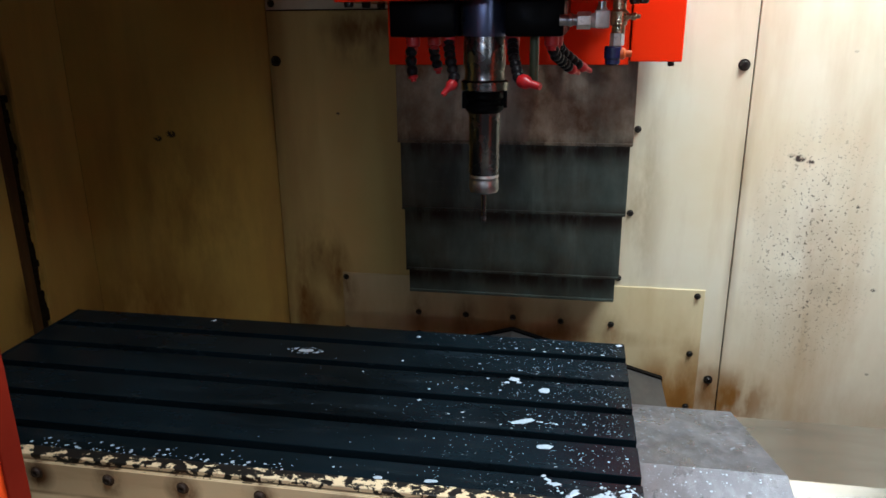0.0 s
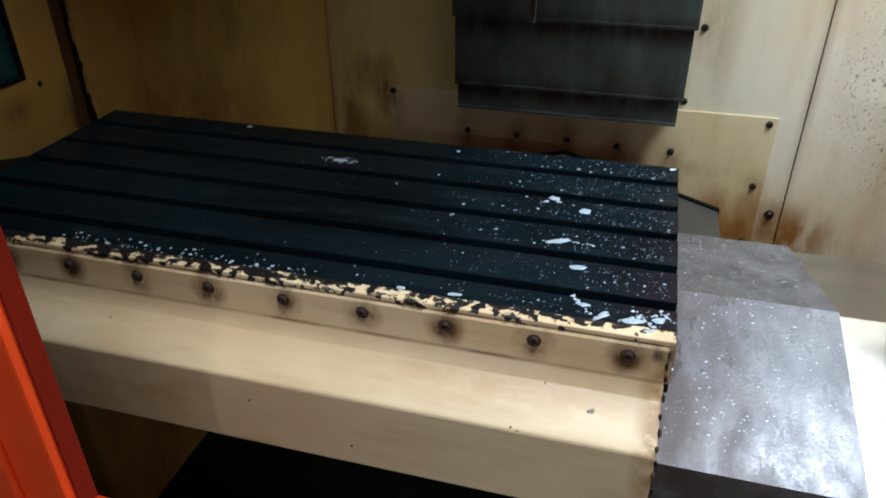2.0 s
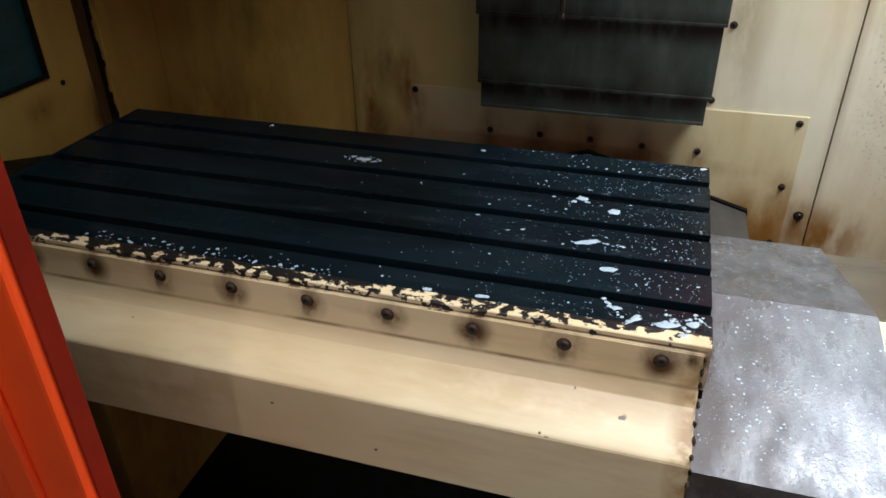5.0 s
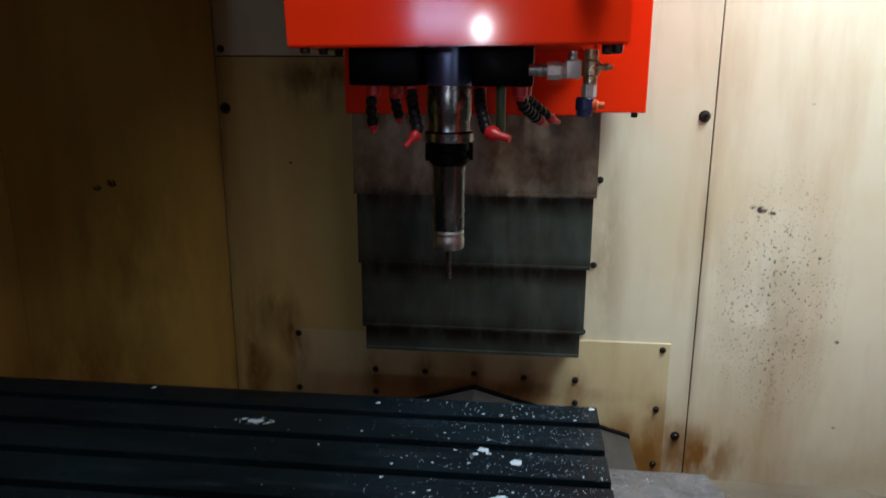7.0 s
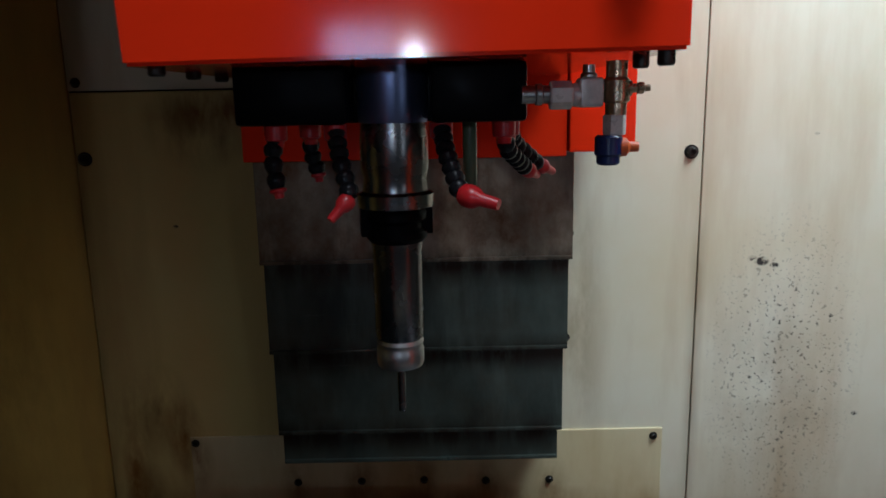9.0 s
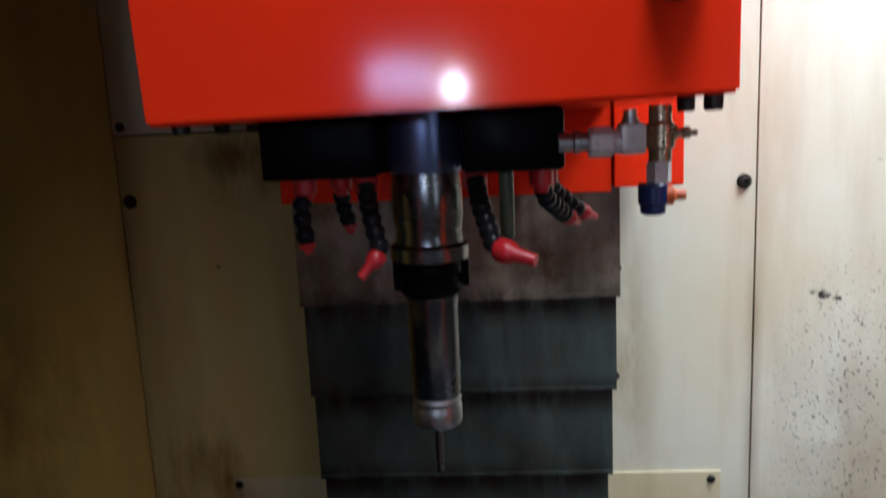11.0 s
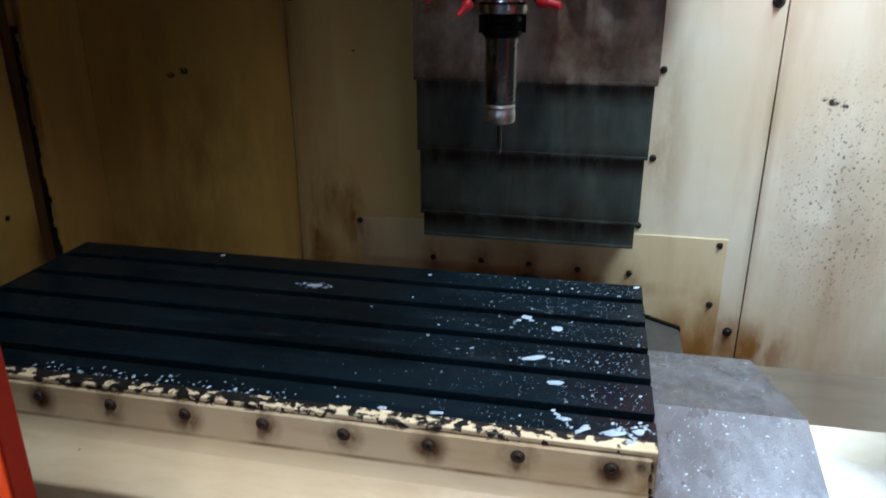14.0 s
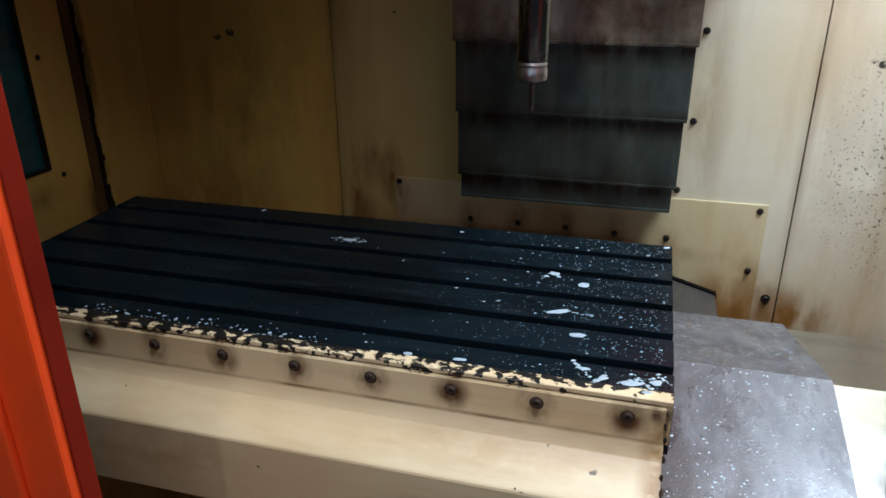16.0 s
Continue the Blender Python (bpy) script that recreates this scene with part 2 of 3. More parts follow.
def wet_cover():
    """Grey-violet wet steel, grimy and painted darker towards the table, fine drips."""
    m, nt, b = nodes_of("wet dirty steel cover")
    col = blend(nt, noise_fac(nt, 18.0, 0.35, 0.65, (1, 0.5, 1), 8), (0.135, 0.130, 0.138), (0.075, 0.072, 0.078))
    col = blend(nt, maths(nt, "MULTIPLY", noise_fac(nt, 60.0, 0.50, 0.62, (1, 0.35, 1), 5), 0.4), col, (0.20, 0.20, 0.215))
    # brown patch by the table: grime with the darker reflection painted in
    dirt_and_dark = maths(nt, "MULTIPLY", ball_mask(nt, (0.26, 0.84, 0.77), (0.16, 0.34, 0.3)), maths(nt, "ADD", noise_fac(nt, 13.0, 0.35, 0.62, (1, 0.6, 1), 7), 0.1))
    col = blend(nt, maths(nt, "MULTIPLY", dirt_and_dark, 1.5), col, (0.055, 0.040, 0.036))
    nt.links.new(col, b.inputs["Base Color"])
    b.inputs["Metallic"].default_value = 0.3
    rr = node(nt, "ShaderNodeMapRange")
    rr.inputs[3].default_value, rr.inputs[4].default_value = 0.22, 0.50
    nt.links.new(noise_fac(nt, 30.0, 0.35, 0.65, (1, 0.5, 1), 6), rr.inputs[0])
    nt.links.new(rr.outputs[0], b.inputs["Roughness"])
    bump(nt, b, noise_fac(nt, 260.0, 0.52, 0.66, detail=2), 0.22, 0.0008)
    return m


M_COVER_WET = wet_cover()
M_REAR = simple("dark oily steel cover", (0.058, 0.052, 0.047), 0.42, 0.3, 0.6, 12.0, 0.2, (1, 0.5, 1), (0.03, 0.022, 0.016))
M_NEAR_BLACK = simple("near-black iron", (0.0035, 0.004, 0.005), 0.45)
M_CHROME = simple("ground spindle steel", (0.26, 0.255, 0.25), 0.27, 1.0, 0.9, 22.0, 0.02, grime=(0.21, 0.19, 0.165), vary=0.4)
M_TOOL = simple("tool holder steel", (0.15, 0.15, 0.155), 0.26, 1.0, 0.92, 40.0, 0.0, vary=0.3)
M_NUT = simple("bright collet nut steel", (0.42, 0.41, 0.40), 0.36, 1.0, 0.7, 60.0, 0.05)
M_BLACK = simple("black oxide steel", (0.002, 0.002, 0.0025), 0.40, 0.0, 0.6, 40.0, 0.05)
M_BLUE = simple("bluish collar steel", (0.26, 0.31, 0.52), 0.30, 0.9, 0.7, 20.0, 0.02)
M_BOLT = simple("oily bolt steel", (0.05, 0.045, 0.04), 0.35, 0.8, 0.5, 200.0, 0.2)
M_RUSTBOLT = simple("rusted oily screw", (0.030, 0.014, 0.007), 0.7, 0.0, 0.5, 220.0, 0.4)
M_RUSTY = simple("rust ring", (0.055, 0.024, 0.008), 0.85, 0.0, 0.5, 90.0, 0.3)
M_CHANNEL = simple("rust-brown grimy channel", (0.13, 0.062, 0.016), 0.6, 0.0, 0.35, 22.0, 0.2, (1, 1, 0.2))
M_PLUG = simple("dark blue plug plastic", (0.008, 0.016, 0.075), 0.3, 0.0, 0.8, 60.0, 0.03)
M_ORANGE = simple("orange spout plastic", (0.60, 0.11, 0.02), 0.4, 0.0, 0.85, 60.0, 0.03)
M_TIP = simple("red nozzle plastic", (0.46, 0.014, 0.018), 0.35, 0.0, 0.85, 60.0, 0.03)
M_HOSE = simple("black ball hose plastic", (0.010, 0.010, 0.012), 0.30, 0.0, 0.8, 60.0, 0.03)
M_GREEN = simple("cloudy green tube", (0.12, 0.15, 0.09), 0.35)
M_BRASS = simple("grimy brass", (0.52, 0.40, 0.26), 0.30, 0.9, 0.5, 90.0, 0.08)
M_WHITE = simple("dull white fitting", (0.68, 0.65, 0.60), 0.35, 0.2, 0.7, 80.0, 0.05)
M_PLATE = simple("grey label plate", (0.30, 0.29, 0.28), 0.4, 0.5, 0.85, 120.0)
M_FOAM = simple("milky coolant foam", (0.36, 0.42, 0.47), 0.25, 0.0, 0.9, 200.0, 0.1)
M_SEAL = simple("black sealant", (0.015, 0.012, 0.008), 0.6, 0.0, 0.6, 80.0, 0.4)
M_CONCRETE = simple("dark workshop concrete", (0.06, 0.057, 0.055), 0.8, 0.0, 0.7, 4.0, 0.1)
M_SHOP = simple("workshop wall paint", (0.07, 0.075, 0.08), 0.8, 0.0, 0.8, 2.0, 0.05)


def glass_teal():
    m, nt, b = nodes_of("dark teal safety glass")
    b.inputs["Base Color"].default_value = (0.02, 0.085, 0.10, 1)
    b.inputs["Roughness"].default_value = 0.12
    b.inputs["Transmission Weight"].default_value = 0.35
    nt.links.new(blend(nt, noise_fac(nt, 5.0, 0.3, 0.7, (1, 1, 3)), (0.03, 0.14, 0.16), (0.02, 0.08, 0.095)), b.inputs["Base Color"])
    return m


M_GLASS = glass_teal()


def chipped_paint():
    """Cream paint, flaked down to black along the table's edge, browned round the bolts."""
    m, nt, b = nodes_of("flaked cream apron paint")
    col = blend(nt, noise_fac(nt, 4.0, 0.35, 0.75, (0.5, 1, 1)), (0.70, 0.57, 0.36), (0.62, 0.44, 0.24))
    col = blend(nt, maths(nt, "MULTIPLY", noise_fac(nt, 9.0, 0.5, 0.75, (0.25, 1, 1.6)), 0.65), col, (0.40, 0.23, 0.09))
    g = nt.nodes.new("ShaderNodeNewGeometry")
    sep = nt.nodes.new("ShaderNodeSeparateXYZ")
    nt.links.new(g.outputs["Position"], sep.inputs[0])
    # the paint lapped over the table's top edge has broken away from the back
    edge = node(nt, "ShaderNodeMapRange")
    edge.inputs[1].default_value, edge.inputs[2].default_value = 0.781, 0.808
    nt.links.new(sep.outputs[1], edge.inputs[0])
    above = height_mask(nt, 0.8935, 0.8950)
    lump = noise_fac(nt, 75.0, 0.36, 0.64, (0.8, 1.2, 1), 5)
    wide = maths(nt, "MULTIPLY", noise_fac(nt, 5.0, 0.35, 0.65, (1, 0.2, 0.2), 2), 0.30)
    chips = node(nt, "ShaderNodeMapRange")
    chips.inputs[1].default_value, chips.inputs[2].default_value = 0.0, 0.04
    lost = maths(nt, "SUBTRACT", maths(nt, "ADD", maths(nt, "MULTIPLY", edge.outputs[0], 0.62), wide), maths(nt, "SUBTRACT", 0.94, lump))
    shaded = node(nt, "ShaderNodeMapRange")
    for k, v in zip((1, 2, 3, 4), (0.12, -0.22, 0.0, 0.20)):
        shaded.inputs[k].default_value = v
    nt.links.new(sep.outputs[0], shaded.inputs[0])
    lost = maths(nt, "ADD", lost, shaded.outputs[0])
    nt.links.new(maths(nt, "MULTIPLY", lost, above), chips.inputs[0])
    seam = maths(nt, "MULTIPLY", ball_mask(nt, (0.0, 0.78, 0.844), (50.0, 0.05, 0.0035)), noise_fac(nt, 18.0, 0.35, 0.6, (0.4, 1, 1)))
    col = blend(nt, seam, col, (0.20, 0.11, 0.05))
    gap = maths(nt, "MULTIPLY", ball_mask(nt, (0.0, 0.78, 0.8955), (50.0, 0.05, 0.0017)), maths(nt, "ADD", noise_fac(nt, 25.0, 0.35, 0.55, (0.5, 1, 1)), 0.3))
    col = blend(nt, maths(nt, "MULTIPLY", gap, 1.3), col, (0.025, 0.014, 0.008))
    col = blend(nt, chips.outputs[0], col, (0.010, 0.009, 0.008))
    u = maths(nt, "DIVIDE", maths(nt, "SUBTRACT", sep.outputs[0], 0.204 - 0.1127 * 20.5), 0.1127)
    dx = maths(nt, "SUBTRACT", maths(nt, "FRACT", u), 0.5)
    dz = maths(nt, "DIVIDE", maths(nt, "SUBTRACT", sep.outputs[2], 0.872), 0.1127)
    far = maths(nt, "SQRT", maths(nt, "ADD", maths(nt, "POWER", maths(nt, "ABSOLUTE", dx), 2.0), maths(nt, "POWER", maths(nt, "ABSOLUTE", dz), 2.0)))
    halo = node(nt, "ShaderNodeMapRange")
    halo.inputs[1].default_value, halo.inputs[2].default_value, halo.inputs[3].default_value, halo.inputs[4].default_value = 0.10, 0.28, 1.0, 0.0
    nt.links.new(far, halo.inputs[0])
    col = blend(nt, maths(nt, "MULTIPLY", halo.outputs[0], maths(nt, "ADD", noise_fac(nt, 22.0, 0.40, 0.62, (1, 1, 0.7), 5), 0.25)), col, (0.10, 0.042, 0.012))
    for c, rad, k, tone in (((0.246, 0.745, 0.80), (0.028, 0.2, 0.15), 1.3, (0.30, 0.16, 0.045)), ((0.238, 0.78, 0.884), (0.035, 0.1, 0.016), 1.6, (0.05, 0.024, 0.010)), ((0.05, 0.74, 0.815), (0.26, 0.1, 0.022), 0.5, (0.46, 0.27, 0.11)), ((-0.45, 0.71, 0.74), (0.22, 0.1, 0.08), 0.5, (0.42, 0.24, 0.09))):
        f = maths(nt, "MULTIPLY", maths(nt, "MULTIPLY", ball_mask(nt, c, rad), maths(nt, "ADD", noise_fac(nt, 34.0, 0.40, 0.60, (0.7, 1, 0.6), 6), 0.2)), k)
        col = blend(nt, f, col, tone)
    nicks = noise_fac(nt, 26.0, 0.725, 0.74, detail=3)
    col = blend(nt, nicks, col, (0.10, 0.06, 0.03))
    nt.links.new(col, b.inputs["Base Color"])
    b.inputs["Roughness"].default_value = 0.38
    bump(nt, b, chips.outputs[0], -0.5, 0.001)
    return m


M_APRON = chipped_paint()


# ---- mesh helpers ----
def box_bm(x0, x1, y0, y1, z0, z1, bevel=0.0, bm=None, seg=2):
    own = bm is None
    b = bmesh.new()
    bmesh.ops.create_cube(b, size=1)
    bmesh.ops.scale(b, vec=(x1 - x0, y1 - y0, z1 - z0), verts=b.verts)
    bmesh.ops.translate(b, vec=((x0 + x1) / 2, (y0 + y1) / 2, (z0 + z1) / 2), verts=b.verts)
    if bevel:
        bmesh.ops.bevel(b, geom=b.edges[:], offset=bevel, segments=seg, affect="EDGES", profile=0.6)
    if own:
        return b
    join(bm, b)
    return bm


def join(bm, other):
    me = bpy.data.meshes.new("tmp")
    other.to_mesh(me)
    other.free()
    bm.from_mesh(me)
    bpy.data.meshes.remove(me)


def lathe_bm(profile, steps=40):
    """profile: (radius, z) from bottom to top, round the z axis."""
    b = bmesh.new()
    rings = []
    for r, z in profile:
        rings.append([b.verts.new((r * math.cos(2 * math.pi * i / steps), r * math.sin(2 * math.pi * i / steps), z)) for i in range(steps)])
    for lo, hi in zip(rings, rings[1:]):
        for i in range(steps):
            b.faces.new((lo[i], lo[(i + 1) % steps], hi[(i + 1) % steps], hi[i]))
    b.faces.new(rings[0][::-1])
    b.faces.new(rings[-1])
    return b


def move(b, m):
    bmesh.ops.transform(b, matrix=m, verts=b.verts)
    return b


def extrude_x(profile, x0, x1, bevel=0.0):
    """A closed outline of (y, z), counter-clockwise seen from +x, drawn out along x."""
    b = bmesh.new()
    a = [b.verts.new((x0, y, z)) for y, z in profile]
    c = [b.verts.new((x1, y, z)) for y, z in profile]
    n = len(profile)
    for i in range(n):
        b.faces.new((a[i], a[(i + 1) % n], c[(i + 1) % n], c[i]))
    b.faces.new(a[::-1])
    b.faces.new(c)
    bmesh.ops.recalc_face_normals(b, faces=b.faces)
    if bevel:
        bmesh.ops.bevel(b, geom=b.edges[:], offset=bevel, segments=2, affect="EDGES")
    return b


def extrude_y(profile, y0, y1, bevel=0.0):
    b = extrude_x([(-x, z) for x, z in profile], y0, y1, bevel)
    return move(b, Matrix.Rotation(math.pi / 2, 4, "Z"))


def part(name, bm, material, parent=None, label="", smooth=False):
    me = bpy.data.meshes.new(name)
    bm.to_mesh(me)
    bm.free()
    me.materials.append(material)
    if smooth:
        for p in me.polygons:
            p.use_smooth = True
        me.set_sharp_from_angle(angle=radians(35))
    ob = new(name, me)
    ob.parent = parent
    if label:
        ob["label"] = label
    return ob


def thing(name, label, category, group="", kind="", at=(0, 0, 0)):
    ob = tagged(new(name), label, category, group, kind)
    ob.location = at
    bpy.context.view_layer.update()
    return ob


def under(ob):
    """Parts made in world places hang under a thing that stands elsewhere."""
    for c in ob.children:
        c.matrix_parent_inverse = Matrix.Translation(-ob.location)
    return ob


def along(a, b):
    """Turns +z onto the way from a to b and moves to a."""
    d = Vector(b) - Vector(a)
    return Matrix.Translation(a) @ d.to_track_quat("Z", "Y").to_matrix().to_4x4()


def hexagon_bm(r, h):
    b = lathe_bm([(r * 0.93, 0), (r, h * 0.08), (r, h * 0.92), (r * 0.93, h)], 6)
    return b


# ---- the enclosure ----
YW = 1.945
wall_north = thing("wall_north", "yellowed cream sheet-metal back wall in bolted panels with rust runs", "wall", kind="structure")
part("backing", box_bm(-1.34, 1.30, YW + 0.012, YW + 0.05, 0.05, 2.30), M_DARK, wall_north)
part("panel", box_bm(-1.31, -0.6835, YW, YW + 0.010, 0.05, 2.30, 0.0015), M_WALL_OLD_DIM, wall_north)
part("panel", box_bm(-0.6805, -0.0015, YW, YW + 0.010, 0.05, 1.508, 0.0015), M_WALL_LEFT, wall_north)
part("panel", box_bm(0.0015, 0.5725, YW, YW + 0.010, 0.05, 2.30, 0.0015), M_WALL, wall_north)
part("panel", box_bm(-0.6805, -0.0015, YW - 0.003, YW + 0.010, 1.511, 2.30, 0.0015), M_WALL_UP, wall_north, "greyer upper panel")
part("panel", box_bm(0.5755, 1.27, YW, YW + 0.010, 0.05, 2.30, 0.0015), M_WALL, wall_north)
part("access_plate", box_bm(-0.505, 0.515, YW - 0.005, YW - 0.0005, 0.40, 0.778, 0.0024), M_WALL_MID, wall_north, "bolted cream access plate")

wall_west = thing("wall_west", "stained cream enclosure side wall with a window", "wall", kind="structure")
XL = -1.31
part("panel", box_bm(XL - 0.03, XL, 0.43, 1.50, 0.05, 0.87), M_WALL_OLD_DIM, wall_west)
part("panel", box_bm(XL - 0.03, XL, 1.50, YW, 0.05, 2.30), M_WALL_OLD_DIM, wall_west)
part("panel", box_bm(XL - 0.03, XL, 0.43, 1.50, 1.62, 2.30), M_WALL_OLD_DIM, wall_west)
part("panel", box_bm(XL - 0.03, XL, 0.43, 0.95, 0.87, 1.62), M_WALL_OLD_DIM, wall_west)
window_1 = thing("window_1", "dark teal safety window with a black rubber rim", "window", kind="structure")
part("pane", box_bm(XL - 0.02, XL - 0.014, 0.95, 1.50, 0.87, 1.62), M_GLASS, window_1)
for y0, y1, z0, z1 in ((0.947, 1.503, 0.867, 0.874), (0.947, 1.503, 1.616, 1.623), (0.947, 0.954, 0.874, 1.616), (1.496, 1.503, 0.874, 1.616)):
    part("rim", box_bm(XL - 0.012, XL + 0.004, y0, y1, z0, z1, 0.002), M_SEAL, window_1)
# never in view; grey steel so it throws little light back
wall_east = thing("wall_east", "unseen grey enclosure side wall, dark to limit bounce", "wall", kind="structure")
part("panel", box_bm(1.27, 1.30, 0.43, YW, 0.05, 2.30), M_STEEL, wall_east)
# unseen roof, added and stepped to keep lamplight off the left side
ceiling = part("ceiling", box_bm(-0.22, 0.56, 0.93, YW + 0.05, 2.30, 2.33, bm=box_bm(-1.34, -0.2205, 0.57, YW + 0.05, 2.30, 2.33)), M_STEEL)
tagged(ceiling, "unseen grey roof sheet added to shade one side", "ceiling", kind="structure")
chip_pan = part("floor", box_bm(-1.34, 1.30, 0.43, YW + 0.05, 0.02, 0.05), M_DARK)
tagged(chip_pan, "near-black chip pan floor under the table", "floor", kind="structure")
front = thing("wall_south", "unseen orange, cream and steel panels round the door opening", "wall", kind="structure")
# unseen panels; cream and dark steel here to cut bounce into the enclosure
part("panel", box_bm(0.98, 1.30, 0.37, 0.43, 0.05, 2.30), M_DOOR, front)
part("panel", box_bm(-0.20, 0.98, 0.37, 0.43, 0.05, 0.62), M_WALL_UP, front)
part("panel", box_bm(-1.30, -0.335, 0.434, 0.440, 0.06, 2.25), M_STEEL, front)

# workshop shell, unseen: dark so little light comes back through the opening
ground = part("ground", box_bm(-5, 5, -6, 4, -0.06, 0.0), M_CONCRETE)
tagged(ground, "unseen dark concrete workshop floor", "floor", kind="structure")
for n, b in (("wall_shop_west", (-5.1, -5, -6, 4)), ("wall_shop_east", (5, 5.1, -6, 4)), ("wall_shop_south", (-5.1, 5.1, -6.1, -6)), ("wall_shop_north", (-5.1, 5.1, 4, 4.1))):
    tagged(part(n, box_bm(*b, -0.05, 4.2), M_SHOP), "plain grey workshop wall", "wall", kind="structure")

# ---- door ----
door = thing("sliding_door", "orange enamelled sliding door, pushed half open", "door", at=(-0.8, 0.40, 0.05))
part("leaf", box_bm(-1.33, -0.271, 0.404, 0.430, 0.05, 2.25, 0.004), M_DOOR, door)
part("rib", box_bm(-0.352, -0.318, 0.396, 0.4038, 0.06, 2.24, 0.003), M_DOOR, door)
# dark strip: paints the shade on the leaf's end face
part("edge_shade", box_bm(-0.2708, -0.2680, 0.414, 0.434, 0.055, 2.245, 0.001), M_DOOR_SHADE, door, "dark red strip painting the door edge in shade")
part("bottom_bracket", box_bm(-0.275, -0.192, 0.380, 0.435, 0.845, 0.880, 0.005), M_BRACKET, door, "dark red bracket with a scraped edge")
under(door)

# ---- table ----
table = thing("machine_table", "dark wet T-slotted cast iron milling table", "machine table", at=(-0.308, 1.039, 0.82))
TX0, TX1, TY0, TY1, TZ = -0.873, 0.257, 0.789, 1.289, 0.902
outline = [(TY0, TZ - 0.08), (TY1, TZ - 0.08), (TY1, TZ)]
for k in range(4, -1, -1):
    c = TY0 + 0.07 + 0.09 * k
    outline += [(c + 0.009, TZ), (c + 0.009, TZ - 0.024), (c + 0.016, TZ - 0.024), (c + 0.016, TZ - 0.040), (c - 0.016, TZ - 0.040), (c - 0.016, TZ - 0.024), (c - 0.009, TZ - 0.024), (c - 0.009, TZ)]
outline += [(TY0, TZ)]
part("table_plate", extrude_x(outline, TX0, TX1, 0.0008), M_TABLE, table)
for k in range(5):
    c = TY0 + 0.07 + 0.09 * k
    part("slot_floor", box_bm(TX0 + 0.002, TX1 - 0.002, c - 0.0155, c + 0.0155, TZ - 0.0395, TZ - 0.034), M_NEAR_BLACK, table, "black slot floor")
apron = [(0.7845, 0.8945), (0.7805, 0.8935), (0.7805, 0.846), (0.7785, 0.838), (0.768, 0.825), (0.748, 0.810), (0.7125, 0.7955), (0.708, 0.790), (0.709, 0.674), (0.713, 0.674), (0.7125, 0.789), (0.7845, 0.836)]
part("painted_edge", extrude_x([(0.7850, 0.840), (0.7886, 0.840), (0.7886, 0.9022), (0.806, 0.9022), (0.806, 0.9028), (0.7862, 0.9028), (0.7850, 0.9016)], TX0, TX1 - 0.001), M_APRON, table, "cream table edge with flaked paint")
part("front_apron", extrude_x(apron, TX0 - 0.01, 0.250, 0.0012), M_APRON, table, "flaked cream front apron", True)
cap = [(0.7845, 0.893), (0.7815, 0.893), (0.7815, 0.846), (0.768, 0.824), (0.748, 0.809), (0.7115, 0.793), (0.710, 0.674), (0.786, 0.674)]
part("end_cap", extrude_x(cap, 0.246, 0.2505, 0.0008), M_APRON, table)
lumps = random.Random(9)
for y, z in ((0.782, 0.888), (0.781, 0.870), (0.7805, 0.850), (0.770, 0.829), (0.752, 0.815), (0.735, 0.806), (0.716, 0.798), (0.709, 0.782), (0.709, 0.762), (0.709, 0.735), (0.709, 0.71), (0.709, 0.69)):
    b = lathe_bm([(0.0015, -0.004), (0.0042, -0.002), (0.0048, 0.001), (0.002, 0.004)], 8)
    part("sealant_lump", move(b, Matrix.Translation((0.2500 + 0.003 * lumps.random(), y, z)) @ Matrix.Rotation(lumps.random() * 3, 4, "X") @ Matrix.Diagonal((0.5, 0.8, 0.9 + 1.4 * lumps.random(), 1))), M_SEAL if lumps.random() < 0.6 else M_RUSTY, table, smooth=True)
# added plate: hides the open slot ends against the dark side
part("end_plate", box_bm(TX0 - 0.0065, TX0 - 0.0005, TY0 + 0.001, TY1, TZ - 0.080, TZ + 0.0005, 0.001), M_TABLE, table, "dark plate added over the open slot ends")
part("saddle_side", box_bm(-1.0, -0.79, 0.90, 1.25, 0.0505, 0.66, 0.01), M_WALL_OLD_DIM, table, "stained cream saddle casting")
for k in range(10):
    x = 0.204 - 0.1127 * k
    b = move(lathe_bm([(0.0068, 0), (0.0068, 0.004), (0.0055, 0.0055), (0.0030, 0.0055), (0.0027, 0.003)], 14), Matrix.Translation((x, 0.7805, 0.877)) @ Matrix.Rotation(math.pi / 2, 4, "X"))
    part("bolt", b, M_RUSTBOLT, table, smooth=True)
    ring = move(lathe_bm([(0.0094, 0), (0.0084, 0.0012)], 14), Matrix.Translation((x, 0.7803, 0.876)) @ Matrix.Rotation(math.pi / 2, 4, "X"))
    part("washer", ring, M_RUSTY, table)
under(table)


# ---- way covers ----
def gable(x0, x1, drop):
    t = 0.0025
    top = [(0.740 + drop, 0.752 - drop), (1.039, 0.814 - drop), (1.430 - drop, 0.700 - drop)]
    low = [(y, z - t) for y, z in top[::-1]]
    return extrude_x([(0.740 + drop, 0.66)] + top + [(1.430 - drop, 0.56), (1.430 - drop - t, 0.56)] + low + [(0.740 + drop + t, 0.66)], x0, x1)


cover_e = thing("way_cover", "wet scratched steel telescopic way cover beside the table", "way cover", "way covers", at=(0.6, 1.04, 0.6))
part("section", gable(0.215, 0.493, 0.0), M_COVER_WET, cover_e)
part("section", gable(0.465, 0.790, 0.007), M_COVER, cover_e)
part("section", gable(0.765, 1.255, 0.014), M_COVER, cover_e)
under(cover_e)
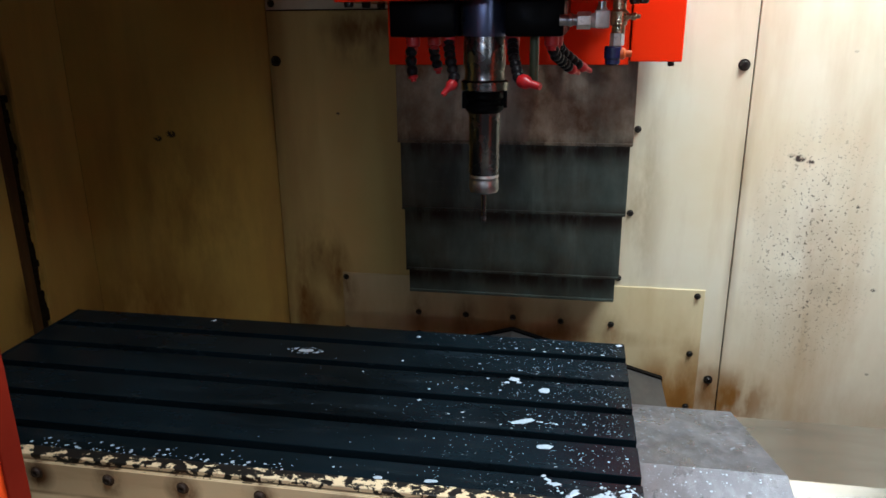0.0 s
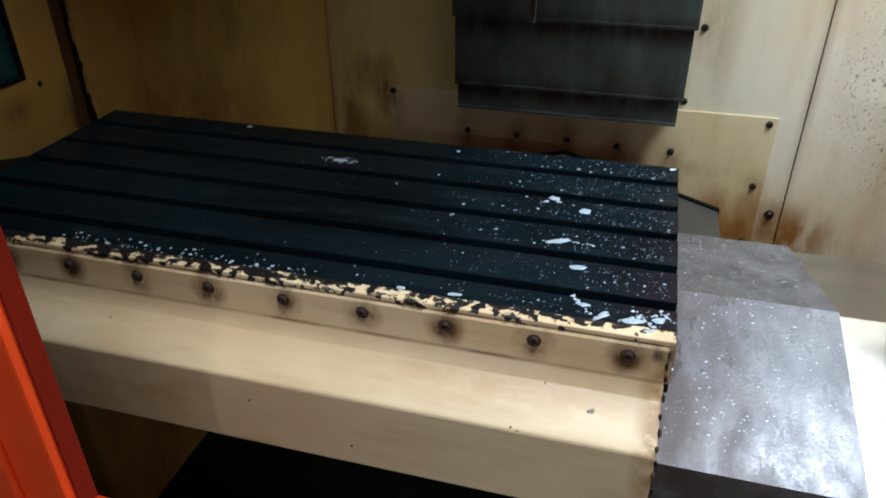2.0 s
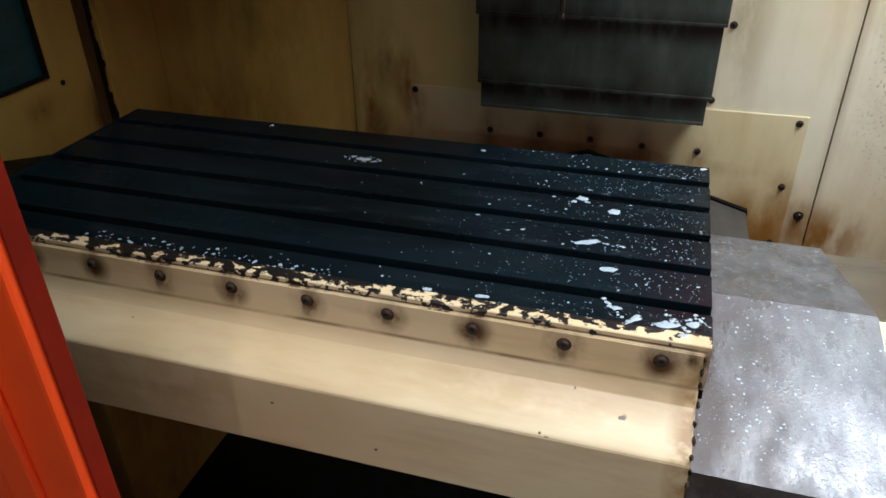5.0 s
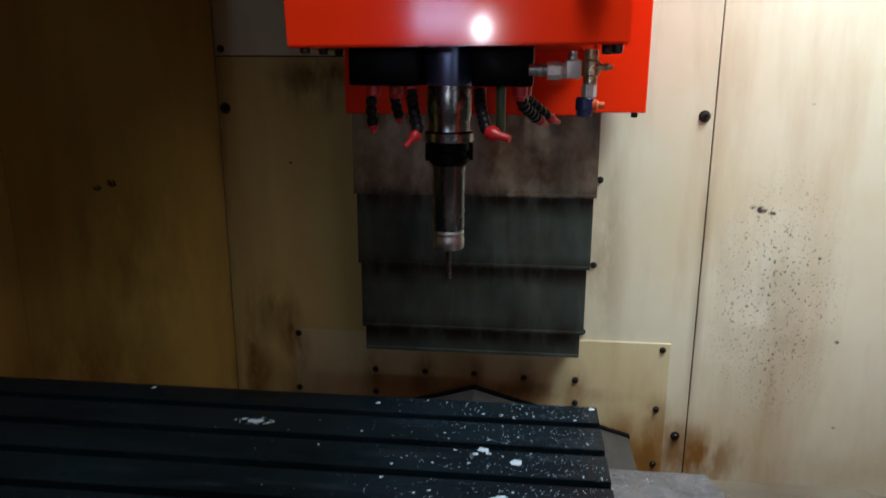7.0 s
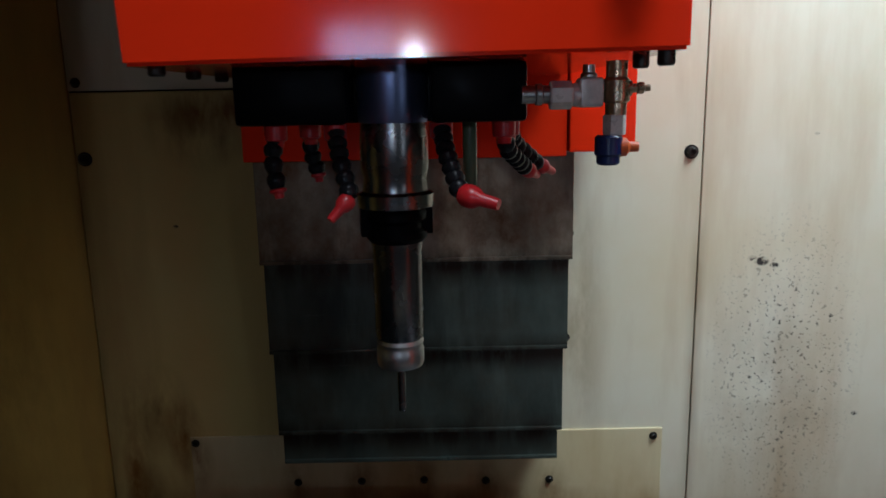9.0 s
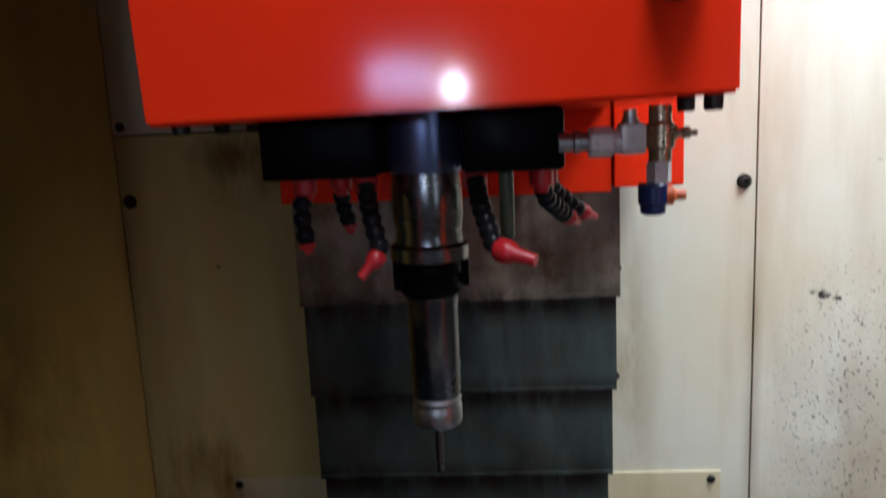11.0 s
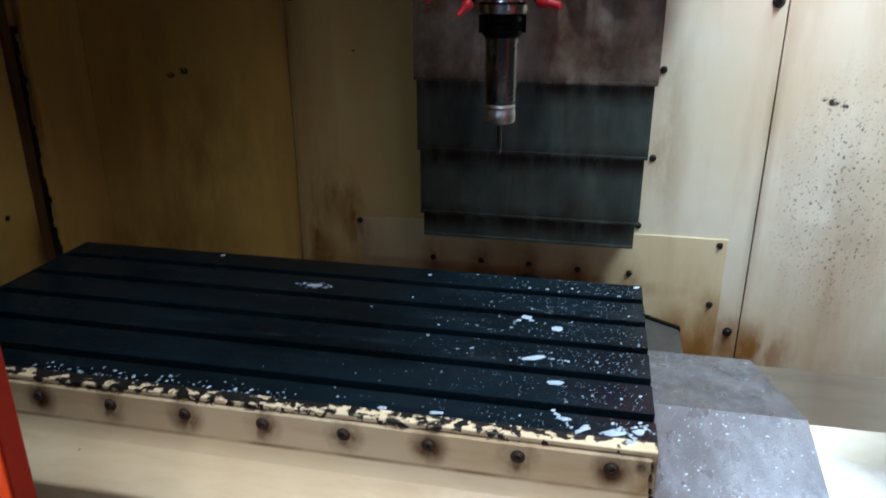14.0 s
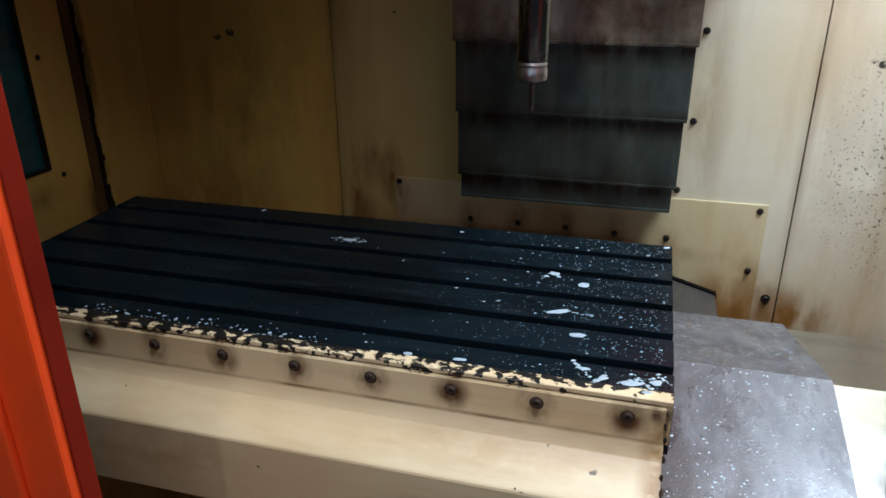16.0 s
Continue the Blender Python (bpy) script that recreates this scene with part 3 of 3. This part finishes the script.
# same cover mirrored; its lack of light is put into the near-black colour
cover_w = thing("way_cover", "steel telescopic way cover, coloured black for its unlit end", "way cover", "way covers", at=(-1.1, 1.04, 0.6))
part("section", gable(-1.09, -0.83, 0.0), M_NEAR_BLACK, cover_w)
part("section", gable(-1.30, -1.07, 0.007), M_NEAR_BLACK, cover_w)
under(cover_w)
rear = thing("rear_way_cover", "peaked dark steel way cover behind the table", "way cover", at=(0.005, 1.6, 0.5))
t = 0.003
part("section", extrude_y([(-0.393, 0.40), (-0.393, 0.562), (0.005, 0.676), (0.403, 0.562), (0.403, 0.40), (0.403 - t, 0.40), (0.403 - t, 0.562 - t), (0.005, 0.676 - t), (-0.393 + t, 0.562 - t), (-0.393 + t, 0.40)], 1.30, 1.825), M_REAR, rear)
part("lip", extrude_y([(-0.396, 0.40), (-0.396, 0.566), (0.005, 0.682), (0.406, 0.566), (0.406, 0.40), (0.39, 0.40), (0.39, 0.552), (0.005, 0.662), (-0.38, 0.552), (-0.38, 0.40)], 1.822, 1.838), M_BLACK, rear, "black rubber wiper lip")
under(rear)

# ---- column cover ----
zcover = thing("column_cover", "stained grey steel telescopic column cover", "column cover", at=(0, 1.85, 0.8))
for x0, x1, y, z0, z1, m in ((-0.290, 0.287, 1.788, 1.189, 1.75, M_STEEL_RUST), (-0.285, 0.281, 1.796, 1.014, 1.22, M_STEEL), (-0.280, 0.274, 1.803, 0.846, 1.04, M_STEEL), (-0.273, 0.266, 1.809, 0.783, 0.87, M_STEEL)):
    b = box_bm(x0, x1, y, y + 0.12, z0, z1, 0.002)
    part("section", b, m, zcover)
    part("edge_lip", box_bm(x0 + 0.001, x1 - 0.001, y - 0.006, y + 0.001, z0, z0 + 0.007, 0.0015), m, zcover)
under(zcover)

# ---- spindle head ----
head = thing("headstock", "glossy orange-red spindle head cover hanging over the table", "headstock", at=(0.02, 1.4, 1.52))
b = bmesh.new()
cols = 14
rows_z = (1.516, 1.53, 1.9, 2.28)
grid = []
for z in rows_z:
    line = []
    for i in range(cols + 1):
        u = i / cols * 2 - 1
        # the cover spreads a little towards the top on one side and hangs lower there
        lean = 0.5 * (1 - u)
        line.append(b.verts.new((0.021 + 0.228 * u - 0.033 * lean * (z - 1.516), 1.071 + 0.005 * u * u, z - (0.005 * lean if z < 1.6 else 0.0))))
    grid.append(line)
for lo, hi in zip(grid, grid[1:]):
    for i in range(cols):
        b.faces.new((lo[i], lo[i + 1], hi[i + 1], hi[i]))
ext = bmesh.ops.extrude_face_region(b, geom=b.faces[:])
for v in (e for e in ext["geom"] if isinstance(e, bmesh.types.BMVert)):
    v.co.y = 1.72
bmesh.ops.recalc_face_normals(b, faces=b.faces)
bmesh.ops.bevel(b, geom=[e for e in b.edges if e.calc_face_angle(0) > 1.0], offset=0.003, segments=2, affect="EDGES")
part("front_cover", b, M_RED, head, smooth=True)
part("body", box_bm(-0.282, 0.258, 1.696, 1.90, 1.384, 2.28, 0.003), M_RED, head)
part("side_box", box_bm(0.2605, 0.370, 1.690, 1.90, 1.391, 2.28, 0.003), M_RED, head)
part("knob_base", move(lathe_bm([(0.020, 0), (0.021, 0.006), (0.019, 0.030), (0.017, 0.034)], 28), pose(0.200, 1.0735, 1.604, 90, 0, 0)), M_KNOB, head, "dark red knob base", True)
part("knob_cap", move(lathe_bm([(0.0125, 0), (0.0125, 0.016), (0.0118, 0.019), (0.0090, 0.020), (0.0085, 0.0185)], 28), pose(0.200, 1.0400, 1.604, 90, 0, 0)), M_NUT, head, "bright turned knob cap", True)
plate = part("label_plate", box_bm(0.185, 0.214, 1.0685, 1.0735, 1.606, 1.636, 0.001), M_PLATE, head, "small grey label plate")
part("print_bar", box_bm(0.189, 0.210, 1.0678, 1.0690, 1.627, 1.631), M_BOLT, plate)
for x, y in ((-0.192, 1.11), (-0.192, 1.205), (-0.192, 1.30), (0.234, 1.092), (0.226, 1.14), (0.35, 1.72)):
    z = 1.512 if x < 0.3 else 1.388
    part("screw", move(lathe_bm([(0.006, -0.008), (0.0075, -0.006), (0.0075, 0.006)], 12), Matrix.Translation((x, y, z))), M_BOLT, head, smooth=True)
under(head)

spindle = thing("spindle", "dark spindle block with a polished steel nose", "spindle", at=(0, 1.217, 1.4))
# real block, extended up and back to stand in for the head's shadow
part("ring_block", box_bm(-0.142, 0.128, 1.216, 1.69, 1.459, 1.5150, 0.004, seg=2), M_BLACK, spindle, "black coolant ring block, carried over the shaded gap", True)
part("collar", move(lathe_bm([(0.0345, 1.459), (0.0355, 1.462), (0.0355, 1.515)], 48), Matrix.Translation((0, 1.217, 0))), M_BLUE, spindle, "bluish steel collar", True)
part("nose", move(lathe_bm([(0.030, 1.373), (0.0385, 1.375), (0.0390, 1.388), (0.0335, 1.391), (0.032, 1.404), (0.0345, 1.412), (0.0345, 1.445), (0.033, 1.459)], 48), Matrix.Translation((0, 1.217, 0))), M_CHROME, spindle, "polished spindle nose", True)
for x0, x1 in ((-0.141, -0.0385), (0.0385, 0.127)):
    part("manifold", box_bm(x0, x1, 1.150, 1.214, 1.4595, 1.5140, 0.005), M_BLACK, spindle, "black coolant manifold", True)
under(spindle)
tool = thing("tool_holder", "long grey steel collet holder gripping a thin end mill", "tool holder", at=(0, 1.217, 1.2))
T0 = Matrix.Translation((0, 1.217, 0))
part("flange", move(lathe_bm([(0.027, 1.338), (0.0315, 1.343), (0.0315, 1.349), (0.0275, 1.353), (0.0275, 1.358), (0.0315, 1.362), (0.0315, 1.369), (0.029, 1.3728)], 40), T0), M_BLACK, tool, "black V-flange", True)
for a in (0, 180):
    part("drive_key", move(box_bm(0.026, 0.037, -0.007, 0.007, 1.345, 1.3725, 0.001), T0 @ Matrix.Rotation(radians(a + 12), 4, "Z")), M_BLACK, tool)
part("body", move(lathe_bm([(0.0235, 1.234), (0.0255, 1.237), (0.0255, 1.330), (0.027, 1.338)], 48), T0), M_TOOL, tool, smooth=True)
part("nut", move(lathe_bm([(0.017, 1.202), (0.0235, 1.204), (0.0252, 1.208), (0.0252, 1.222), (0.0240, 1.224), (0.0240, 1.228), (0.0252, 1.230), (0.0235, 1.234)], 48), T0), M_NUT, tool, "bright collet nut", True)
part("end_mill", move(lathe_bm([(0.0035, 1.150), (0.0042, 1.153), (0.0038, 1.158), (0.0043, 1.163), (0.0038, 1.168), (0.0043, 1.174), (0.0042, 1.204)], 16), T0), M_TOOL, tool, smooth=True)
under(tool)


# ---- coolant nozzles ----
def nozzle(points, tip_to, tip_r=0.010, tip_len=0.03):
    base = points[0]
    ob = thing("coolant_nozzle", "black ball-jointed coolant hose with a red plastic tip", "coolant nozzle", "nozzles round the spindle", at=base)
    part("connector", move(lathe_bm([(0.0066, -0.017), (0.0074, -0.0115), (0.0108, -0.0095), (0.0112, 0.004)], 16), Matrix.Translation(base)), M_TIP, ob, "red connector", True)
    pts = [Vector(p) for p in points]
    for a, c in zip(pts, pts[1:]):
        n = max(1, round((c - a).length / 0.0125))
        for i in range(n):
            p = a.lerp(c, i / n)
            q = a.lerp(c, (i + 1) / n)
            h = (q - p).length
            part("ball_segment", move(lathe_bm([(0.0062, 0), (0.0092, h * 0.35), (0.0092, h * 0.62), (0.0068, h * 1.02)], 14), along(p, q)), M_HOSE, ob, smooth=True)
    end = pts[-1]
    d = (Vector(tip_to) - end).normalized()
    part("tip", move(lathe_bm([(tip_r * 0.72, 0), (tip_r * 0.96, tip_len * 0.10), (tip_r, tip_len * 0.30), (tip_r * 0.88, tip_len * 0.42), (tip_r * 0.58, tip_len * 0.54), (tip_r * 0.50, tip_len * 0.97), (tip_r * 0.46, tip_len), (tip_r * 0.28, tip_len * 1.001)], 18), along(end, end + d)), M_TIP, ob, "tapered red tip", True)
    return under(ob)


nozzle([(-0.110, 1.180, 1.455), (-0.114, 1.176, 1.430), (-0.110, 1.172, 1.400)], (-0.104, 1.168, 1.37), 0.0085, 0.010)
nozzle([(-0.086, 1.232, 1.455), (-0.088, 1.240, 1.430), (-0.082, 1.242, 1.408)], (-0.078, 1.242, 1.37), 0.008, 0.010)
nozzle([(-0.053, 1.178, 1.455), (-0.047, 1.158, 1.428), (-0.037, 1.142, 1.394)], (-0.062, 1.126, 1.366), 0.0085, 0.029)
nozzle([(0.048, 1.178, 1.455), (0.052, 1.150, 1.432), (0.064, 1.120, 1.398)], (0.108, 1.096, 1.387), 0.0108, 0.038)
nozzle([(0.108, 1.180, 1.455), (0.112, 1.195, 1.432), (0.136, 1.240, 1.408)], (0.170, 1.290, 1.386), 0.0085, 0.028)
nozzle([(0.114, 1.200, 1.455), (0.122, 1.225, 1.436), (0.152, 1.262, 1.410)], (0.190, 1.300, 1.390), 0.0085, 0.028)
tube = thing("coolant_tube", "cloudy green plastic tube hanging beside the spindle", "tube", at=(0.078, 1.25, 1.45))
part("tube", move(lathe_bm([(0.006, 1.385), (0.0075, 1.39), (0.0075, 1.462)], 16), Matrix.Translation((0.078, 1.25, 0))), M_GREEN, tube, smooth=True)
under(tube)

# pipe fittings at the spindle block
fit = thing("pipe_fitting", "grimy brass valve and fittings beside the spindle block", "pipe fitting", at=(0.128, 1.20, 1.484))
YF = 1.140
def lie(x, z, b, y=YF):
    return move(b, Matrix.Translation((x, y, z)) @ Matrix.Rotation(math.pi / 2, 4, "Y"))
part("nipple", lie(0.120, 1.483, lathe_bm([(0.008, 0), (0.008, 0.012), (0.0095, 0.013), (0.0095, 0.018), (0.008, 0.019), (0.008, 0.045)], 16)), M_NUT, fit, "threaded steel nipple", True)
part("hex_nut", lie(0.145, 1.482, hexagon_bm(0.0125, 0.020)), M_WHITE, fit, "dull white hex nut")
part("elbow_neck", lie(0.164, 1.482, lathe_bm([(0.0085, 0), (0.0105, 0.003), (0.0105, 0.010)], 18)), M_WHITE, fit, smooth=True)
part("elbow_block", box_bm(0.170, 0.192, YF - 0.011, YF + 0.011, 1.471, 1.497, 0.004, seg=3), M_WHITE, fit, "dull cast elbow", True)
part("elbow_stub", move(lathe_bm([(0.0075, 1.495), (0.0075, 1.500), (0.0055, 1.501), (0.0055, 1.508)], 16), Matrix.Translation((0.180, YF, 0))), M_NUT, fit, smooth=True)
part("tee_body", move(lathe_bm([(0.0095, 1.464), (0.0095, 1.474), (0.0120, 1.476), (0.0120, 1.494), (0.0095, 1.497), (0.0095, 1.511)], 20), Matrix.Translation((0.205, YF, 0))), M_BRASS, fit, "grimy brass tee", True)
part("stem", lie(0.213, 1.487, lathe_bm([(0.007, 0), (0.007, 0.005), (0.004, 0.006), (0.004, 0.010), (0.0052, 0.011), (0.0052, 0.016), (0.003, 0.017), (0.003, 0.022)], 14)), M_BRASS, fit, "small valve stem", True)
part("lower_nut", move(hexagon_bm(0.0105, 0.018), Matrix.Translation((0.204, YF, 1.446))), M_WHITE, fit, "dull lower nut")
part("plug", move(lathe_bm([(0.007, 1.419), (0.0090, 1.421), (0.0090, 1.427), (0.0105, 1.429), (0.0105, 1.444), (0.009, 1.446)], 14), Matrix.Translation((0.199, YF, 0)) @ Matrix.Diagonal((1.2, 1.2, 1, 1))), M_PLUG, fit, "dark blue plug", True)
part("side_spout", lie(0.209, 1.435, lathe_bm([(0.0085, 0), (0.0085, 0.006), (0.0048, 0.009), (0.0045, 0.017)], 12)), M_ORANGE, fit, "small orange spout", True)
under(fit)


# ---- wall bolts ----
def wall_bolt(x, z, r, y=YW):
    ob = thing("wall_bolt", "oily button-head bolt with a rusty washer in the back wall", "bolt", "bolts of the back wall", at=(x, y, z))
    turn = Matrix.Translation((x, y, z)) @ Matrix.Rotation(math.pi / 2, 4, "X")
    part("head", move(lathe_bm([(r * 0.72, 0), (r * 0.72, r * 0.5), (r * 0.55, r * 0.75), (r * 0.32, r * 0.78), (r * 0.30, r * 0.4)], 14), turn), M_BOLT, ob, smooth=True)
    part("washer", move(lathe_bm([(r, -0.0005), (r, 0.0012)], 16), turn), M_BOLT, ob)
    return under(ob)


for x, z in ((0.550, 1.369), (-0.663, 1.378)):
    wall_bolt(x, z, 0.0145)
wall_bolt(-0.664, 1.527, 0.010, YW - 0.003)
wall_bolt(0.546, 0.511, 0.0125)
for x, z in ((0.308, 1.208), (0.303, 0.985), (0.283, 0.80)):
    wall_bolt(x, z, 0.009)
for x, z in ((-0.278, 0.667), (-0.139, 0.667), (-0.003, 0.667), (0.132, 0.663), (0.271, 0.663), (0.273, 0.596), (-0.278, 0.600), (0.495, 0.760), (0.489, 0.589), (-0.494, 0.764), (-0.498, 0.601), (0.492, 0.425)):
    wall_bolt(x, z, 0.0088, YW - 0.005)

for y, z in ((1.539, 1.151), (1.541, 0.843)):
    ob = thing("wall_bolt", "small rusty screw in the side wall by the window", "bolt", "screws of the side wall", at=(XL, y, z))
    part("head", move(lathe_bm([(0.007, 0), (0.007, 0.003), (0.004, 0.005)], 12), Matrix.Translation((XL, y, z)) @ Matrix.Rotation(math.pi / 2, 4, "Y")), M_BOLT, ob, smooth=True)
    under(ob)

# sealant strip on the left wall
strip = thing("sealant_strip", "ragged black sealant strip down the enclosure wall", "seal strip", at=(XL, 1.68, 0.6))
rng = random.Random(4)
for i in range(42):
    z = 0.56 + i * 0.018
    w = 0.008 + rng.random() * 0.008 + (0.010 if 6 < i < 12 else 0)
    y = 1.682 - 0.004 * math.sin(i * 0.7)
    part("bead", box_bm(XL - 0.002, XL + 0.006 + rng.random() * 0.004, y - w, y + w * 0.8, z - 0.010, z + 0.010, 0.003, seg=1), M_SEAL, strip)
part("channel", box_bm(XL - 0.001, XL + 0.010, 1.640, 1.668, 0.56, 2.2, 0.002), M_CHANNEL, strip, "rust-brown channel")
part("channel", box_bm(XL - 0.001, XL + 0.012, 1.700, 1.712, 0.56, 2.2, 0.002), M_WALL_OLD_DIM, strip, "narrow cream channel")
under(strip)


# ---- coolant drops ----
def drops(name, label, spots, surface, seed):
    """Low milky domes of uneven outline. spots: x, y, radius, stretch."""
    r = random.Random(seed)
    verts, faces = [], []
    for x, y, rad, st in spots:
        n = 12
        z = surface(y)
        base = len(verts)
        turn = r.random() * 3
        for i in range(n):
            a = 2 * math.pi * i / n
            k = rad * (0.45 + 0.34 * r.random())
            dx, dy = k * math.cos(a) * st, k * math.sin(a)
            px, py = x + dx * math.cos(turn * 0.2) - dy * math.sin(turn * 0.2), y + dx * math.sin(turn * 0.2) + dy * math.cos(turn * 0.2)
            verts.append((px, py, surface(py) + 0.0002))
        verts.append((x, y, z + min(rad * 0.35, 0.0022)))
        faces += [(base + i, base + (i + 1) % n, base + n) for i in range(n)]
    me = bpy.data.meshes.new(name)
    me.from_pydata(verts, [], faces)
    me.materials.append(M_FOAM)
    for p in me.polygons:
        p.use_smooth = True
    return tagged(new(name, me), label, "coolant drops", kind="stuff")


def on_slot(y):
    return any(abs(y - (TY0 + 0.07 + 0.09 * k)) < 0.013 for k in range(5))


rng = random.Random(11)
spots = [(-0.323 + 0.034 * math.cos(a) * (0.7 + 0.4 * rng.random()), 1.170 + 0.013 * math.sin(a) * (0.7 + 0.4 * rng.random()), 0.0012 + 0.0016 * rng.random(), 1.4) for a in np.linspace(0.0, 6.2, 26)] + [(-0.323, 1.170, 0.012, 1.6), (-0.30, 1.166, 0.005, 1.5), (-0.345, 1.175, 0.005, 1.5), (0.119, 1.086, 0.013, 1.3), (0.066, 1.118, 0.011, 1.4), (0.055, 1.105, 0.006, 1.2), (0.09, 0.985, 0.010, 3.2), (0.125, 0.92, 0.010, 2.0), (-0.56, 1.275, 0.008, 1.2), (-0.13, 1.262, 0.006, 1.2),
         (0.205, 0.815, 0.011, 2.2), (0.235, 0.825, 0.009, 1.5), (0.17, 0.820, 0.010, 1.0), (0.145, 0.835, 0.008, 1.2), (0.225, 0.800, 0.008, 2.0), (0.248, 1.280, 0.007, 1.4), (-0.02, 0.815, 0.007, 2.2), (-0.09, 0.812, 0.006, 1.8)]
# foam left in streaks by the table's open corner
for x0, y0, x1, y1, rad in ((0.128, 0.850, 0.152, 0.818, 0.0055), (0.188, 0.812, 0.246, 0.842, 0.0060), (0.206, 0.838, 0.232, 0.806, 0.0060), (0.160, 0.806, 0.172, 0.826, 0.0065), (0.236, 0.846, 0.252, 0.826, 0.0045), (0.100, 0.990, 0.142, 0.984, 0.0045), (0.060, 1.125, 0.078, 1.108, 0.0060)):
    for k in range(9):
        f = k / 8
        spots.append((x0 + (x1 - x0) * f + rng.gauss(0, 0.0012), y0 + (y1 - y0) * f + rng.gauss(0, 0.0012), rad * (0.28 + 0.55 * rng.random()), 1.2))
while len(spots) < 480:
    x = TX1 - 0.01 - abs(rng.gauss(0, 0.22))
    y = rng.uniform(TY0 + 0.006, TY1 - 0.006)
    if x > TX0 + 0.1 and not on_slot(y):
        spots.append((x, y, 0.0007 + 0.0024 * rng.random() ** 5, 1.0 + rng.random()))
for i in range(1100):
    x, y = TX1 - 0.006 - abs(rng.gauss(0, 0.16)), rng.uniform(TY0 + 0.004, TY1 - 0.004)
    if not on_slot(y):
        spots.append((x, y, 0.0004 + 0.0007 * rng.random(), 1.0 + 1.2 * rng.random()))
for i in range(90):
    spots.append((-0.62 + 0.0045 * i + rng.gauss(0, 0.01), TY0 + 0.018 + abs(rng.gauss(0, 0.012)), 0.0010 + 0.0028 * rng.random() ** 2, 1.4))
drops("table_coolant_drops", "milky white coolant drops and puddles on the table", spots, lambda y: TZ, 5)


def slope(y):
    return 0.814 - (0.2074 * (1.039 - y) if y < 1.039 else 0.2916 * (y - 1.039))


spots = []
while len(spots) < 1500:
    x, y = rng.uniform(0.262, 0.488), rng.uniform(0.75, 1.42)
    spots.append((x, y, 0.0006 + 0.0024 * rng.random() ** 6, 1.0 + 0.6 * rng.random()))
drops("cover_coolant_drops", "milky coolant drops on the steel way cover", spots, slope, 8)
